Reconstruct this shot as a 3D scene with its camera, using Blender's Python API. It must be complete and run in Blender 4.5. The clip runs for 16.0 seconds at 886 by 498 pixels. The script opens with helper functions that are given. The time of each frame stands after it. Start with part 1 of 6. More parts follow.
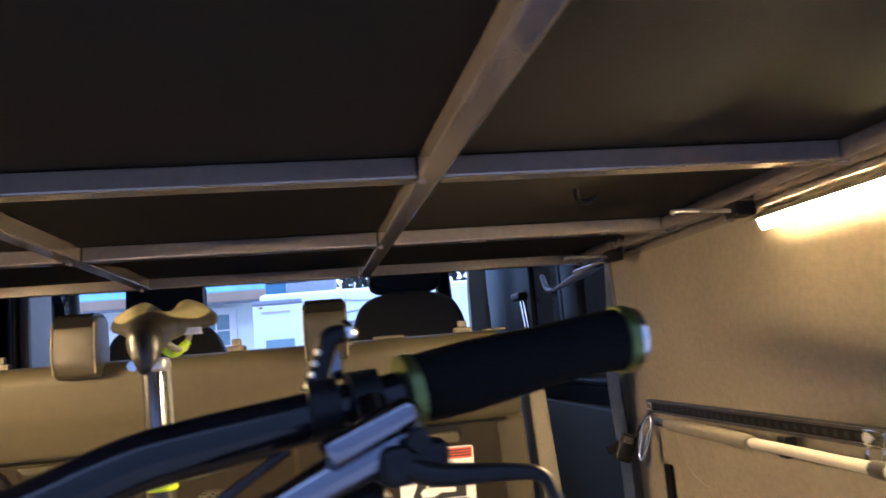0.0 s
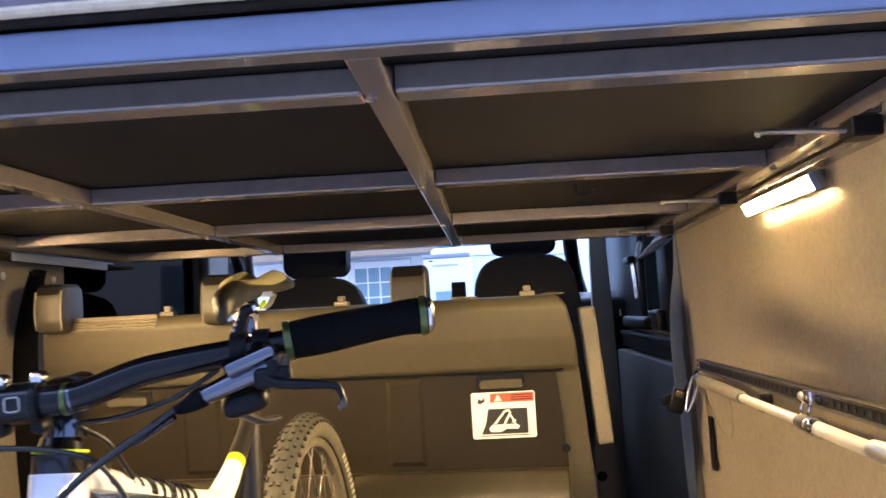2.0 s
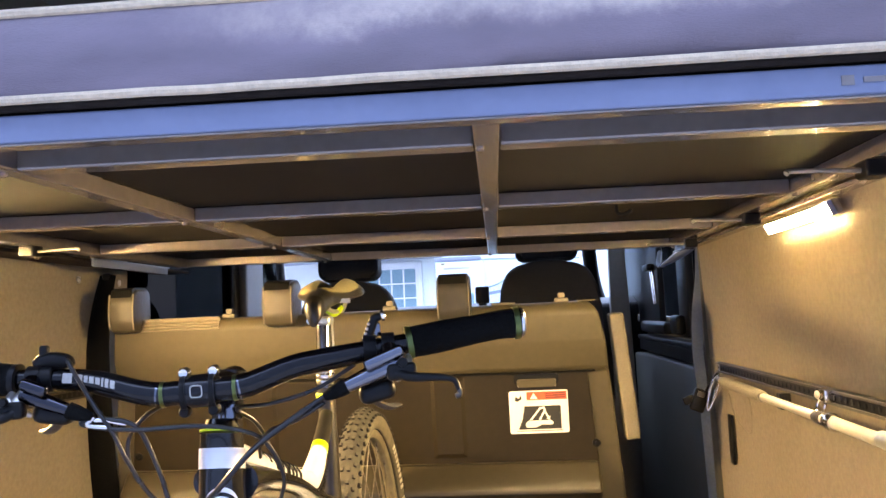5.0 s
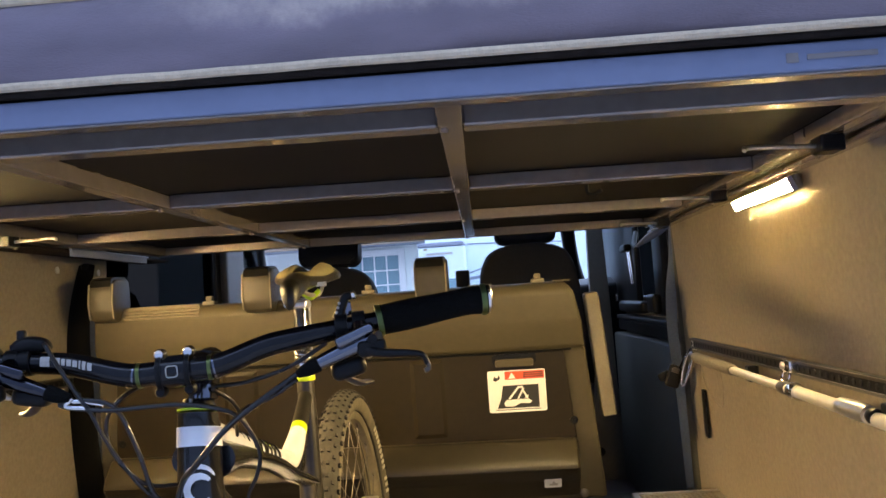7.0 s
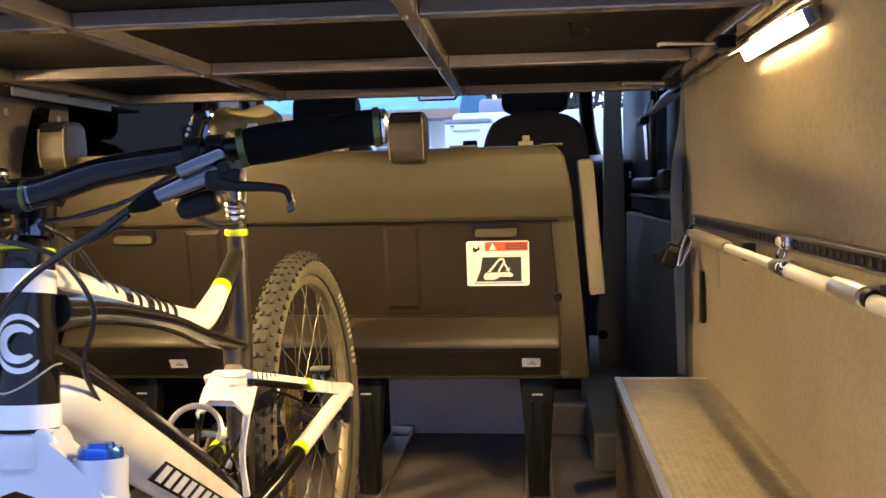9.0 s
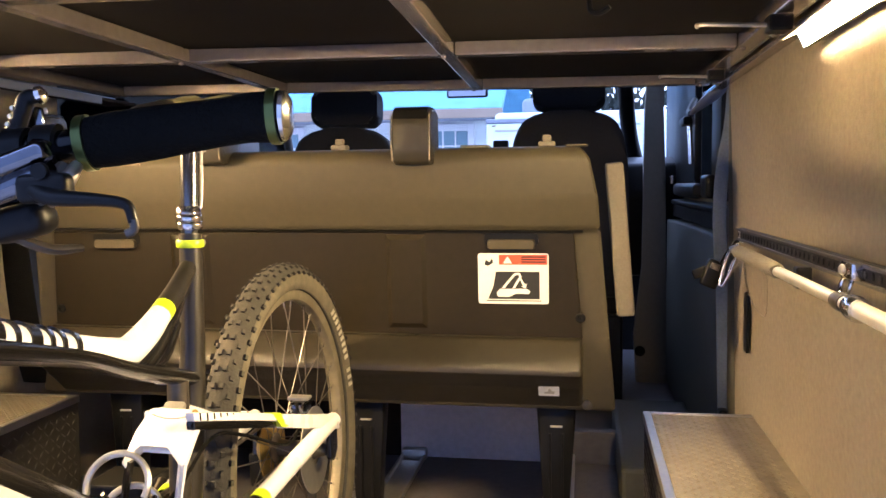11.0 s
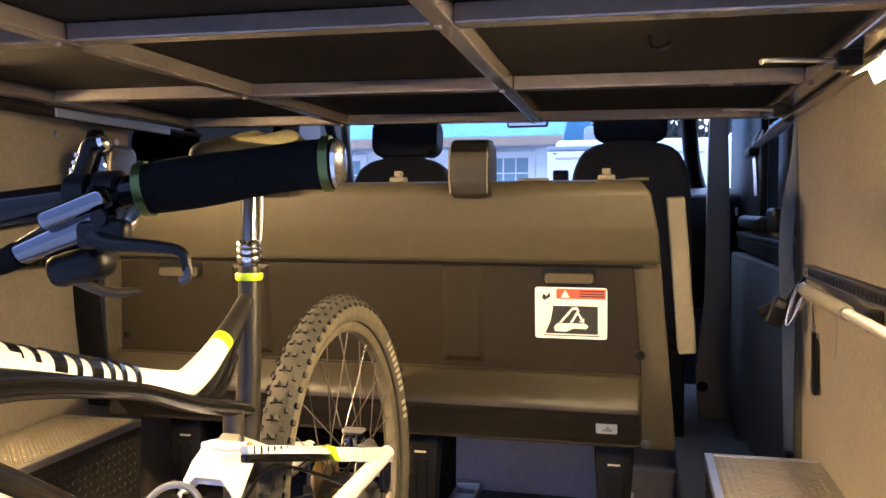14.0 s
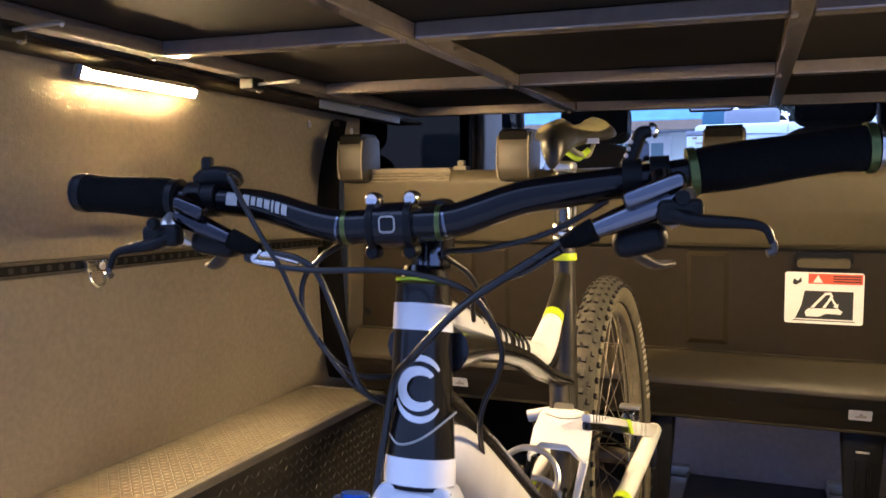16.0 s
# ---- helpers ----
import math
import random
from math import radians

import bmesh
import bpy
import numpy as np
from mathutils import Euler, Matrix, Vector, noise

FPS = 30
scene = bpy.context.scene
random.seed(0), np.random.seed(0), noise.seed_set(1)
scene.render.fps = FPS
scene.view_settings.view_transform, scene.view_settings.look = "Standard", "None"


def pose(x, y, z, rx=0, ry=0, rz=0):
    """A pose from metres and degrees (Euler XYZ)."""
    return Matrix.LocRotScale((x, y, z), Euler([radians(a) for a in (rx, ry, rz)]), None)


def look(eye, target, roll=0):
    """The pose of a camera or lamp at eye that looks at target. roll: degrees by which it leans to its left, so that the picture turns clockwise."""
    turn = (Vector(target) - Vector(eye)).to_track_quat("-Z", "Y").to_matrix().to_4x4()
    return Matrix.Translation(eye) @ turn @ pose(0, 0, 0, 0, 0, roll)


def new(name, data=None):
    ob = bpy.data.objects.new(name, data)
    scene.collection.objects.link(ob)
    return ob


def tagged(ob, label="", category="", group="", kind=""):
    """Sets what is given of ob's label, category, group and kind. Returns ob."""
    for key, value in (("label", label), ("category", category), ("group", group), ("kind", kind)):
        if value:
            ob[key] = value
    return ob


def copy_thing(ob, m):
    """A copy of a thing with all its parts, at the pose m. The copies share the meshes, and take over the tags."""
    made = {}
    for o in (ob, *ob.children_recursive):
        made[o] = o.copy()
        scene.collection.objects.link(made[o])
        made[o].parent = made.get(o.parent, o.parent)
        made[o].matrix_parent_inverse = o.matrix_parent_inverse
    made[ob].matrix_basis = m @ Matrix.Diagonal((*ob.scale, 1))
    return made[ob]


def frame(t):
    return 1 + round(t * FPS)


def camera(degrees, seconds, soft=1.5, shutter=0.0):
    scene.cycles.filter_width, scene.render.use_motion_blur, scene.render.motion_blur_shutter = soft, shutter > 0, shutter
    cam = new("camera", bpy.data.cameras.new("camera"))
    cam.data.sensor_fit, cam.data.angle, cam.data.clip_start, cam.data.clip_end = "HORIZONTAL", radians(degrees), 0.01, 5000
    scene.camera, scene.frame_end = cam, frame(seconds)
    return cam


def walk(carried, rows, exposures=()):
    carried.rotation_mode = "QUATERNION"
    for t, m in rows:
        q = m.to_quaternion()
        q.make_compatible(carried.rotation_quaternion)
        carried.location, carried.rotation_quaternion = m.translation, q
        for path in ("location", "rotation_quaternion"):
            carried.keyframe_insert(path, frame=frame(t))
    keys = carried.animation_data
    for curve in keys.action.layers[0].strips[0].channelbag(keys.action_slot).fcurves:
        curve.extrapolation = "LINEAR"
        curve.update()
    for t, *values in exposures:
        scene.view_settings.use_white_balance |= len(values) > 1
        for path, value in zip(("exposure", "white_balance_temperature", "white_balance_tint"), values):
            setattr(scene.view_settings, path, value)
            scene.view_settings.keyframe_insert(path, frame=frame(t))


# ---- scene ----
cam = camera(56.7, 16.0, shutter=0.5)
PATH = [
    (0, (0.007, 0.038, 0.894), (0.298, 2.003, 1.138), -4.9),
    (0.5, (0.067, -0.041, 0.889), (0.359, 1.929, 1.079), -4.8),
    (1, (0.059, -0.137, 0.892), (0.345, 1.836, 1.057), -3.8),
    (1.5, (0.154, -0.212, 0.895), (0.243, 1.78, 1.057), -4.1),
    (2, (0.245, -0.283, 0.891), (0.088, 1.704, 1.051), -3.2),
    (2.5, (0.181, -0.366, 0.888), (-0.003, 1.618, 1.06), -3.9),
    (3, (0.111, -0.435, 0.884), (-0.067, 1.55, 1.055), -3.8),
    (3.5, (0.131, -0.457, 0.897), (-0.05, 1.527, 1.071), -3.3),
    (4, (0.139, -0.466, 0.899), (-0.043, 1.518, 1.073), -2.9),
    (4.5, (0.151, -0.47, 0.901), (-0.031, 1.515, 1.068), -2.8),
    (5, (0.165, -0.467, 0.902), (-0.005, 1.519, 1.067), -2.7),
    (7.5, (0.193, -0.494, 0.887), (0.062, 1.499, 0.982), -4.0),
    (8, (0.203, -0.464, 0.879), (-0.003, 1.525, 0.851), -4.4),
    (8.5, (0.225, -0.345, 0.855), (0.023, 1.642, 0.75), -3.3),
    (9, (0.308, -0.281, 0.837), (0.08, 1.7, 0.682), -1.5),
    (11.5, (0.363, -0.026, 0.849), (0.002, 1.936, 0.7), -0.8),
    (12, (0.364, -0.025, 0.852), (-0.029, 1.932, 0.729), -0.7),
    (12.5, (0.359, -0.026, 0.853), (-0.067, 1.925, 0.739), -0.6),
    (13, (0.364, -0.035, 0.855), (-0.09, 1.91, 0.743), -0.4),
    (13.5, (0.361, -0.037, 0.859), (-0.103, 1.906, 0.756), -0.3),
    (14, (0.366, -0.039, 0.86), (-0.112, 1.901, 0.77), -0.1),
    (14.5, (0.378, -0.054, 0.862), (-0.139, 1.877, 0.787), -0.1),
    (15, (0.311, -0.082, 0.846), (-0.319, 1.814, 0.761), -0.4),
    (15.5, (0.14, -0.174, 0.832), (-0.594, 1.682, 0.714), -0.6),
    (16, (0.099, -0.192, 0.856), (-0.64, 1.662, 0.734), -0.1),
]
EXPOSURES = [(0, 0.75, 6500, 8), (0.5, 0.75, 6500, 8), (1.0, 0.25, 6500, 5), (1.5, 0.34, 6700, 6), (2.0, 1.12, 7100, 8), (2.2, 1.25, 7300, 9), (3, 1.32, 7600, 8), (5.2, 1.38, 8000, 6), (7.3, 0.50, 7800, 2), (8.0, 0.54, 7700, 2),
             (8.5, 0.14, 7600, 3), (9.2, 0.92, 7500, 7), (11.3, 1.03, 6700, 10), (12.5, 1.02, 6700, 10), (14.5, 0.95, 6700, 10), (15.0, 0.25, 6500, 11), (15.5, 0.36, 6600, 10), (16, 0.5, 6600, 10)]
walk(cam, [(t, look(eye, target, roll)) for t, eye, target, roll in PATH], EXPOSURES)


# ---- light ----
world = bpy.data.worlds.new("dusk_sky")
scene.world = world
world.use_nodes = True
wn = world.node_tree.nodes
wl = world.node_tree.links
sky = wn.new("ShaderNodeTexSky")
sky.sky_type = "NISHITA"
sky.sun_disc = False
sky.sun_elevation = radians(4)
sky.sun_rotation = radians(200)
tint = wn.new("ShaderNodeMixRGB")
tint.inputs[0].default_value = 0.96
tint.inputs[2].default_value = (0.29, 0.40, 0.80, 1)
wl.new(sky.outputs[0], tint.inputs[1])
wl.new(tint.outputs[0], wn["Background"].inputs[0])
wn["Background"].inputs[1].default_value = 3.9

LAMP = 800.0


# ---- materials ----
def mat(name, col, rough=0.6, metal=0.0, var=0.25, scale=30.0, bump=0.0, bscale=200.0, spec=0.5, coat=0.0, stain=0.0, stretch=None):
    m = bpy.data.materials.new(name)
    m.use_nodes = True
    n, l = m.node_tree.nodes, m.node_tree.links
    b = n["Principled BSDF"]
    b.inputs["Roughness"].default_value = rough
    b.inputs["Metallic"].default_value = metal
    b.inputs["Specular IOR Level"].default_value = spec
    b.inputs["Coat Weight"].default_value = coat
    co = n.new("ShaderNodeTexCoord")
    src = co.outputs["Object"]
    if stretch:
        mp = n.new("ShaderNodeMapping")
        mp.inputs["Scale"].default_value = stretch
        l.new(src, mp.inputs[0])
        src = mp.outputs[0]
    a = n.new("ShaderNodeTexNoise")
    a.inputs["Scale"].default_value = scale
    a.inputs["Detail"].default_value = 6
    l.new(src, a.inputs["Vector"])
    big = n.new("ShaderNodeTexNoise")
    big.inputs["Scale"].default_value = 3.5
    big.inputs["Detail"].default_value = 3
    l.new(src, big.inputs["Vector"])
    add = n.new("ShaderNodeMath")
    add.operation = "ADD"
    l.new(a.outputs[0], add.inputs[0])
    l.new(big.outputs[0], add.inputs[1])
    r = n.new("ShaderNodeMapRange")
    r.inputs[1].default_value = 0.6
    r.inputs[2].default_value = 1.4
    r.inputs[3].default_value = 1 - var
    r.inputs[4].default_value = 1 + var
    l.new(add.outputs[0], r.inputs[0])
    mul = n.new("ShaderNodeMixRGB")
    mul.blend_type = "MULTIPLY"
    mul.inputs[0].default_value = 1
    mul.inputs[1].default_value = (*col, 1)
    l.new(r.outputs[0], mul.inputs[2])
    out = mul.outputs[0]
    if stain:
        st = n.new("ShaderNodeTexNoise")
        st.inputs["Scale"].default_value = 7
        st.inputs["Detail"].default_value = 8
        l.new(co.outputs["Object"], st.inputs["Vector"])
        sr = n.new("ShaderNodeMapRange")
        sr.inputs[1].default_value = 0.55
        sr.inputs[2].default_value = 0.7
        sr.inputs[4].default_value = stain
        l.new(st.outputs[0], sr.inputs[0])
        mx = n.new("ShaderNodeMixRGB")
        mx.inputs[2].default_value = (0.2, 0.16, 0.11, 1)
        l.new(sr.outputs[0], mx.inputs[0])
        l.new(out, mx.inputs[1])
        out = mx.outputs[0]
    l.new(out, b.inputs["Base Color"])
    rr = n.new("ShaderNodeMapRange")
    rr.inputs[3].default_value = max(0.02, rough - 0.08)
    rr.inputs[4].default_value = min(1, rough + 0.08)
    l.new(big.outputs[0], rr.inputs[0])
    l.new(rr.outputs[0], b.inputs["Roughness"])
    if bump:
        bn = n.new("ShaderNodeTexNoise")
        bn.inputs["Scale"].default_value = bscale
        bn.inputs["Detail"].default_value = 4
        l.new(src, bn.inputs["Vector"])
        bb = n.new("ShaderNodeBump")
        bb.inputs["Strength"].default_value = bump
        bb.inputs["Distance"].default_value = 0.004
        l.new(bn.outputs[0], bb.inputs["Height"])
        l.new(bb.outputs[0], b.inputs["Normal"])
    return m


def glow(name, col, strength):
    m = bpy.data.materials.new(name)
    m.use_nodes = True
    b = m.node_tree.nodes["Principled BSDF"]
    b.inputs["Base Color"].default_value = (0.8, 0.8, 0.8, 1)
    b.inputs["Emission Color"].default_value = (*col, 1)
    b.inputs["Emission Strength"].default_value = strength
    return m


def clear_glass(name, gloss=0.05, dark=1.0):
    m = bpy.data.materials.new(name)
    m.use_nodes = True
    n, l = m.node_tree.nodes, m.node_tree.links
    t = n.new("ShaderNodeBsdfTransparent")
    t.inputs[0].default_value = (dark, dark, dark, 1)
    g = n.new("ShaderNodeBsdfGlossy")
    g.inputs["Roughness"].default_value = 0.02
    x = n.new("ShaderNodeMixShader")
    x.inputs[0].default_value = gloss
    l.new(t.outputs[0], x.inputs[1])
    l.new(g.outputs[0], x.inputs[2])
    l.new(x.outputs[0], n["Material Output"].inputs[0])
    return m


M_carpet = mat("wall_carpet", (0.26, 0.222, 0.165), 0.95, var=0.17, scale=90, bump=0.22, bscale=230, spec=0.12, stain=0.12)
M_floor = mat("floor_rubber", (0.13, 0.118, 0.12), 0.55, var=0.25, scale=40, bump=0.3, bscale=300, stain=0.3)
M_darkboard = mat("board_fabric", (0.019, 0.0162, 0.0125), 0.9, var=0.2, scale=120, bump=0.15, bscale=400, spec=0.2)
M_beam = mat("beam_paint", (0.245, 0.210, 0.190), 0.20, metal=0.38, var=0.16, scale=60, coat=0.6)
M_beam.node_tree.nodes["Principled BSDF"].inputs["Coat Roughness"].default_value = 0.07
# beam paint for the left beam, darkened and dulled to hold its shade
M_beam_shade = mat("beam_paint_shade", (0.11, 0.10, 0.095), 0.85, var=0.16, scale=60, spec=0.15)
M_rail = mat("rail_aluminium", (0.19, 0.225, 0.325), 0.5, metal=0.1, var=0.08, scale=60)
M_velvet = mat("mattress_velvet", (0.215, 0.178, 0.205), 0.9, var=0.32, scale=9, bump=0.25, bscale=420, spec=0.2, stretch=(0.6, 1.6, 2.2))
vb = M_velvet.node_tree.nodes["Principled BSDF"].inputs
vb["Sheen Weight"].default_value = 0.7
vb["Sheen Roughness"].default_value = 0.4
vb["Sheen Tint"].default_value = (1.0, 0.90, 0.80, 1.0)
# nap sheen painted into the colour: broad pale patches with soft ragged borders
vt = M_velvet.node_tree


def vnode(kind, op, *ins):
    n = vt.nodes.new(kind)
    if op:
        n.operation = op
    for k, v in enumerate(ins):
        if v is None:
            continue
        if isinstance(v, (int, float)):
            n.inputs[k].default_value = v
        else:
            vt.links.new(v, n.inputs[k])
    return n.outputs[0]


def vrange(v, lo, hi, to_lo, to_hi):
    n = vt.nodes.new("ShaderNodeMapRange")
    n.interpolation_type = "SMOOTHSTEP"
    for k, u in enumerate((lo, hi, to_lo, to_hi)):
        n.inputs[k + 1].default_value = u
    vt.links.new(v, n.inputs[0])
    return n.outputs[0]


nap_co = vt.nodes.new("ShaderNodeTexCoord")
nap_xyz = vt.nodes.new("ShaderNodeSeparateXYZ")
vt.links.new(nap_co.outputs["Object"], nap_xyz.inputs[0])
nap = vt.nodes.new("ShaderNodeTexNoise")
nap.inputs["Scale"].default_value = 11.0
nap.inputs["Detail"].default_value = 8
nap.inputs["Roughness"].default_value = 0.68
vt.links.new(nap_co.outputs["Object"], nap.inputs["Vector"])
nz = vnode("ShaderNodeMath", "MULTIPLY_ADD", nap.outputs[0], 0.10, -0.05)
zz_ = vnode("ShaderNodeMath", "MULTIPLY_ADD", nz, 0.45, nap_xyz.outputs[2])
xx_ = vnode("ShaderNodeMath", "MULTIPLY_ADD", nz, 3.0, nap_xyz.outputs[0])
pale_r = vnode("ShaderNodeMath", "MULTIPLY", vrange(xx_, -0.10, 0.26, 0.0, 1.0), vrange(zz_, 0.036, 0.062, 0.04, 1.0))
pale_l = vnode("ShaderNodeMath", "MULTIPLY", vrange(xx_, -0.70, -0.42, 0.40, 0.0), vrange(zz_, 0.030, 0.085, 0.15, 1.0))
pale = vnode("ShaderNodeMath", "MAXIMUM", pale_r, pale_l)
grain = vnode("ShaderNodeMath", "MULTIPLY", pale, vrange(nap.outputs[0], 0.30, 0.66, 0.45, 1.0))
sheen_mix = vt.nodes.new("ShaderNodeMixRGB")
sheen_mix.inputs[2].default_value = (0.60, 0.50, 0.43, 1)
vt.links.new(vb["Base Color"].links[0].from_socket, sheen_mix.inputs[1])
vt.links.new(grain, sheen_mix.inputs[0])
vt.links.new(sheen_mix.outputs[0], vb["Base Color"])
M_piping = mat("mattress_piping", (0.72, 0.58, 0.40), 0.85, var=0.2, scale=150, bump=0.5, bscale=500)
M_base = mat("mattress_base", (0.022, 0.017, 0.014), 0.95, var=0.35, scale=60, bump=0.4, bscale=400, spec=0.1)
M_vinyl = mat("bench_vinyl", (0.069, 0.0585, 0.0365), 0.5, var=0.12, scale=60, bump=0.25, bscale=600, spec=0.28)
M_headrest = mat("headrest_vinyl", (0.050, 0.043, 0.029), 0.42, var=0.2, scale=40, bump=0.3, bscale=500)
M_headrest_dark = mat("headrest_vinyl_dark", (0.030, 0.026, 0.018), 0.38, var=0.3, scale=40, bump=0.3, bscale=500)
M_plastic = mat("bench_plastic", (0.0195, 0.0148, 0.0080), 0.38, var=0.15, scale=50, bump=0.2, bscale=700, spec=0.22)
M_cover = mat("cover_plastic", (0.040, 0.0330, 0.0210), 0.34, var=0.15, scale=50, bump=0.2, bscale=700, spec=0.45)
M_black = mat("black_plastic", (0.007, 0.007, 0.007), 0.4, var=0.2, scale=50, spec=0.18)
M_rubber = mat("black_rubber", (0.006, 0.006, 0.0055), 0.85, var=0.2, scale=80, bump=0.5, bscale=300, spec=0.06)
M_seat = mat("front_seat_cloth", (0.018, 0.019, 0.022), 0.9, var=0.25, scale=120, bump=0.4, bscale=500)
M_pillar = mat("pillar_plastic", (0.27, 0.235, 0.185), 0.6, var=0.12, scale=50, bump=0.15, bscale=600)
# pillar plastic for the west side, with its shade put into the colour
M_pillar_shade = mat("pillar_plastic_shade", (0.11, 0.10, 0.09), 0.6, var=0.12, scale=50, bump=0.15, bscale=600)
M_green = mat("door_trim", (0.082, 0.080, 0.060), 0.65, var=0.15, scale=50, bump=0.2, bscale=400)
M_belt = mat("belt_webbing", (0.20, 0.24, 0.30), 0.8, var=0.2, scale=200, bump=0.4, bscale=700)
M_alu = mat("bare_aluminium", (0.62, 0.60, 0.56), 0.34, metal=0.9, var=0.12, scale=80)
M_chrome = mat("polished_metal", (0.75, 0.74, 0.72), 0.15, metal=1.0, var=0.06, scale=60)
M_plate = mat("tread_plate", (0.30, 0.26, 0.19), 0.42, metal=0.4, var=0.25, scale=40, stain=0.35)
# the same plate for the box sides, their shade put into the colour
M_plateshade = mat("tread_plate_shaded", (0.045, 0.041, 0.035), 0.5, metal=0.4, var=0.25, scale=40)
M_pole = mat("pole_enamel", (0.55, 0.505, 0.40), 0.3, var=0.08, scale=40, coat=0.3)
M_foam = mat("pole_foam", (0.20, 0.175, 0.13), 0.9, var=0.15, scale=200, bump=0.5, bscale=500)
M_strip = mat("strip_plastic", (0.15, 0.128, 0.088), 0.5, var=0.4, scale=60)
M_white = mat("white_print", (0.78, 0.78, 0.76), 0.5, var=0.04, scale=40)
M_red = mat("red_print", (0.70, 0.10, 0.05), 0.5, var=0.08, scale=40)
M_ink = mat("black_print", (0.02, 0.02, 0.02), 0.6, var=0.1, scale=40)
M_greyprint = mat("grey_print", (0.45, 0.43, 0.38), 0.5, var=0.1, scale=40)
M_bkblack = mat("bike_black_paint", (0.007, 0.0065, 0.006), 0.24, var=0.25, scale=40, coat=0.35, stain=0.05, spec=0.4)
M_bkwhite = mat("bike_white_paint", (0.86, 0.86, 0.86), 0.28, var=0.04, scale=30, coat=0.5)
# down tube white: dusty, and dimmed for the shadow it stands in
M_whitedim = mat("bike_white_dust_and_shade", (0.66, 0.635, 0.61), 0.4, var=0.12, scale=25, coat=0.3, stain=0.25)
M_bkdusty = mat("bike_black_dusty", (0.024, 0.021, 0.018), 0.36, var=0.6, scale=35, coat=0.2, stain=0.22, spec=0.4)
# white fork paint, greyed and blued to carry the shadow on it
M_forkwhite = mat("fork_white_shaded", (0.60, 0.615, 0.65), 0.32, var=0.06, scale=30, coat=0.4)
M_post = mat("seat_post_anodised", (0.16, 0.16, 0.165), 0.14, metal=0.9, var=0.1, scale=40)
M_lime = mat("lime_paint", (0.55, 0.75, 0.03), 0.35, var=0.08, scale=40)
M_bar = mat("handlebar_paint", (0.005, 0.005, 0.0055), 0.2, var=0.2, scale=40, spec=0.28, coat=0.12)
M_cable = mat("cable_sheath", (0.008, 0.008, 0.008), 0.3, var=0.2, scale=60, spec=0.5)
M_silver = mat("brake_silver", (0.17, 0.18, 0.21), 0.12, metal=1.0, var=0.1, scale=60)
M_levergrey = mat("lever_dark_grey", (0.055, 0.056, 0.064), 0.16, metal=1.0, var=0.15, scale=60)
M_ringgreen = mat("lock_ring_anodised", (0.12, 0.15, 0.05), 0.3, metal=0.85, var=0.1, scale=60)
M_bluecap = mat("blue_anodised", (0.02, 0.11, 0.50), 0.25, metal=0.7, var=0.1, scale=60)
M_gold = mat("gold_anodised", (0.55, 0.36, 0.08), 0.25, metal=0.9, var=0.1, scale=60)
M_tyre = mat("muddy_tyre", (0.054, 0.049, 0.039), 0.9, var=0.4, scale=45, bump=0.5, bscale=250, stain=0.25)
M_sidewall = mat("dusty_sidewall", (0.128, 0.110, 0.076), 0.9, var=0.35, scale=45, bump=0.4, bscale=250, stain=0.3)
# knob flanks: bare rubber, darkened further for the shadows between knobs
M_knobshade = mat("tyre_knob_shaded_side", (0.018, 0.016, 0.014), 0.85, var=0.4, scale=70, bump=0.3, bscale=300)
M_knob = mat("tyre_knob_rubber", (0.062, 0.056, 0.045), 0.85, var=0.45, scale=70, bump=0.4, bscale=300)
M_rim = mat("muddy_rim", (0.27, 0.235, 0.165), 0.5, metal=0.5, var=0.3, scale=40, stain=0.6)
M_spoke = mat("spoke_steel", (0.22, 0.20, 0.18), 0.35, metal=0.9, var=0.15, scale=60)
M_cass = mat("cassette_gold", (0.50, 0.36, 0.14), 0.4, metal=0.9, var=0.3, scale=60)
M_grime = mat("greasy_steel", (0.09, 0.08, 0.07), 0.45, metal=0.7, var=0.3, scale=80)
M_saddle = mat("saddle_leather", (0.016, 0.015, 0.013), 0.32, var=0.2, scale=60, bump=0.2, bscale=400)
M_saddlep = mat("saddle_panel", (0.34, 0.305, 0.17), 0.42, var=0.2, scale=60, coat=0.4)
M_concrete = mat("driveway_concrete", (0.40, 0.37, 0.355), 0.9, var=0.2, scale=8, bump=0.5, bscale=60)
M_siding = mat("house_siding", (0.86, 0.90, 0.84), 0.7, var=0.05, scale=2, stretch=(0.3, 0.3, 8))
M_roof = mat("roof_shingle", (0.14, 0.38, 0.56), 0.85, var=0.2, scale=5, bump=0.6, bscale=14)
M_fascia = mat("house_fascia", (0.25, 0.28, 0.34), 0.6, var=0.08, scale=3)
M_gutter = mat("brown_gutter", (0.34, 0.25, 0.18), 0.6, var=0.1, scale=3)
M_pane = mat("house_pane", (0.20, 0.33, 0.37), 0.08, var=0.1, scale=2, spec=0.8)
M_rv = mat("rv_panel", (0.74, 0.85, 0.86), 0.35, var=0.05, scale=2)
M_leaf = mat("far_foliage", (0.03, 0.04, 0.035), 0.9, var=0.5, scale=3)
M_van = mat("van_paint", (0.55, 0.56, 0.58), 0.3, var=0.04, scale=4, coat=0.5)
M_headliner = mat("headliner", (0.30, 0.285, 0.26), 0.95, var=0.12, scale=80, bump=0.4, bscale=300)
M_glass = clear_glass("clear_glass", 0.04, 0.97)
M_tint = clear_glass("tinted_glass", 0.008, 0.012)
M_door_glass = clear_glass("door_glass", 0.03, 0.06)
M_led = glow("led_diffuser", (1.0, 0.745, 0.41), LAMP * 0.82)
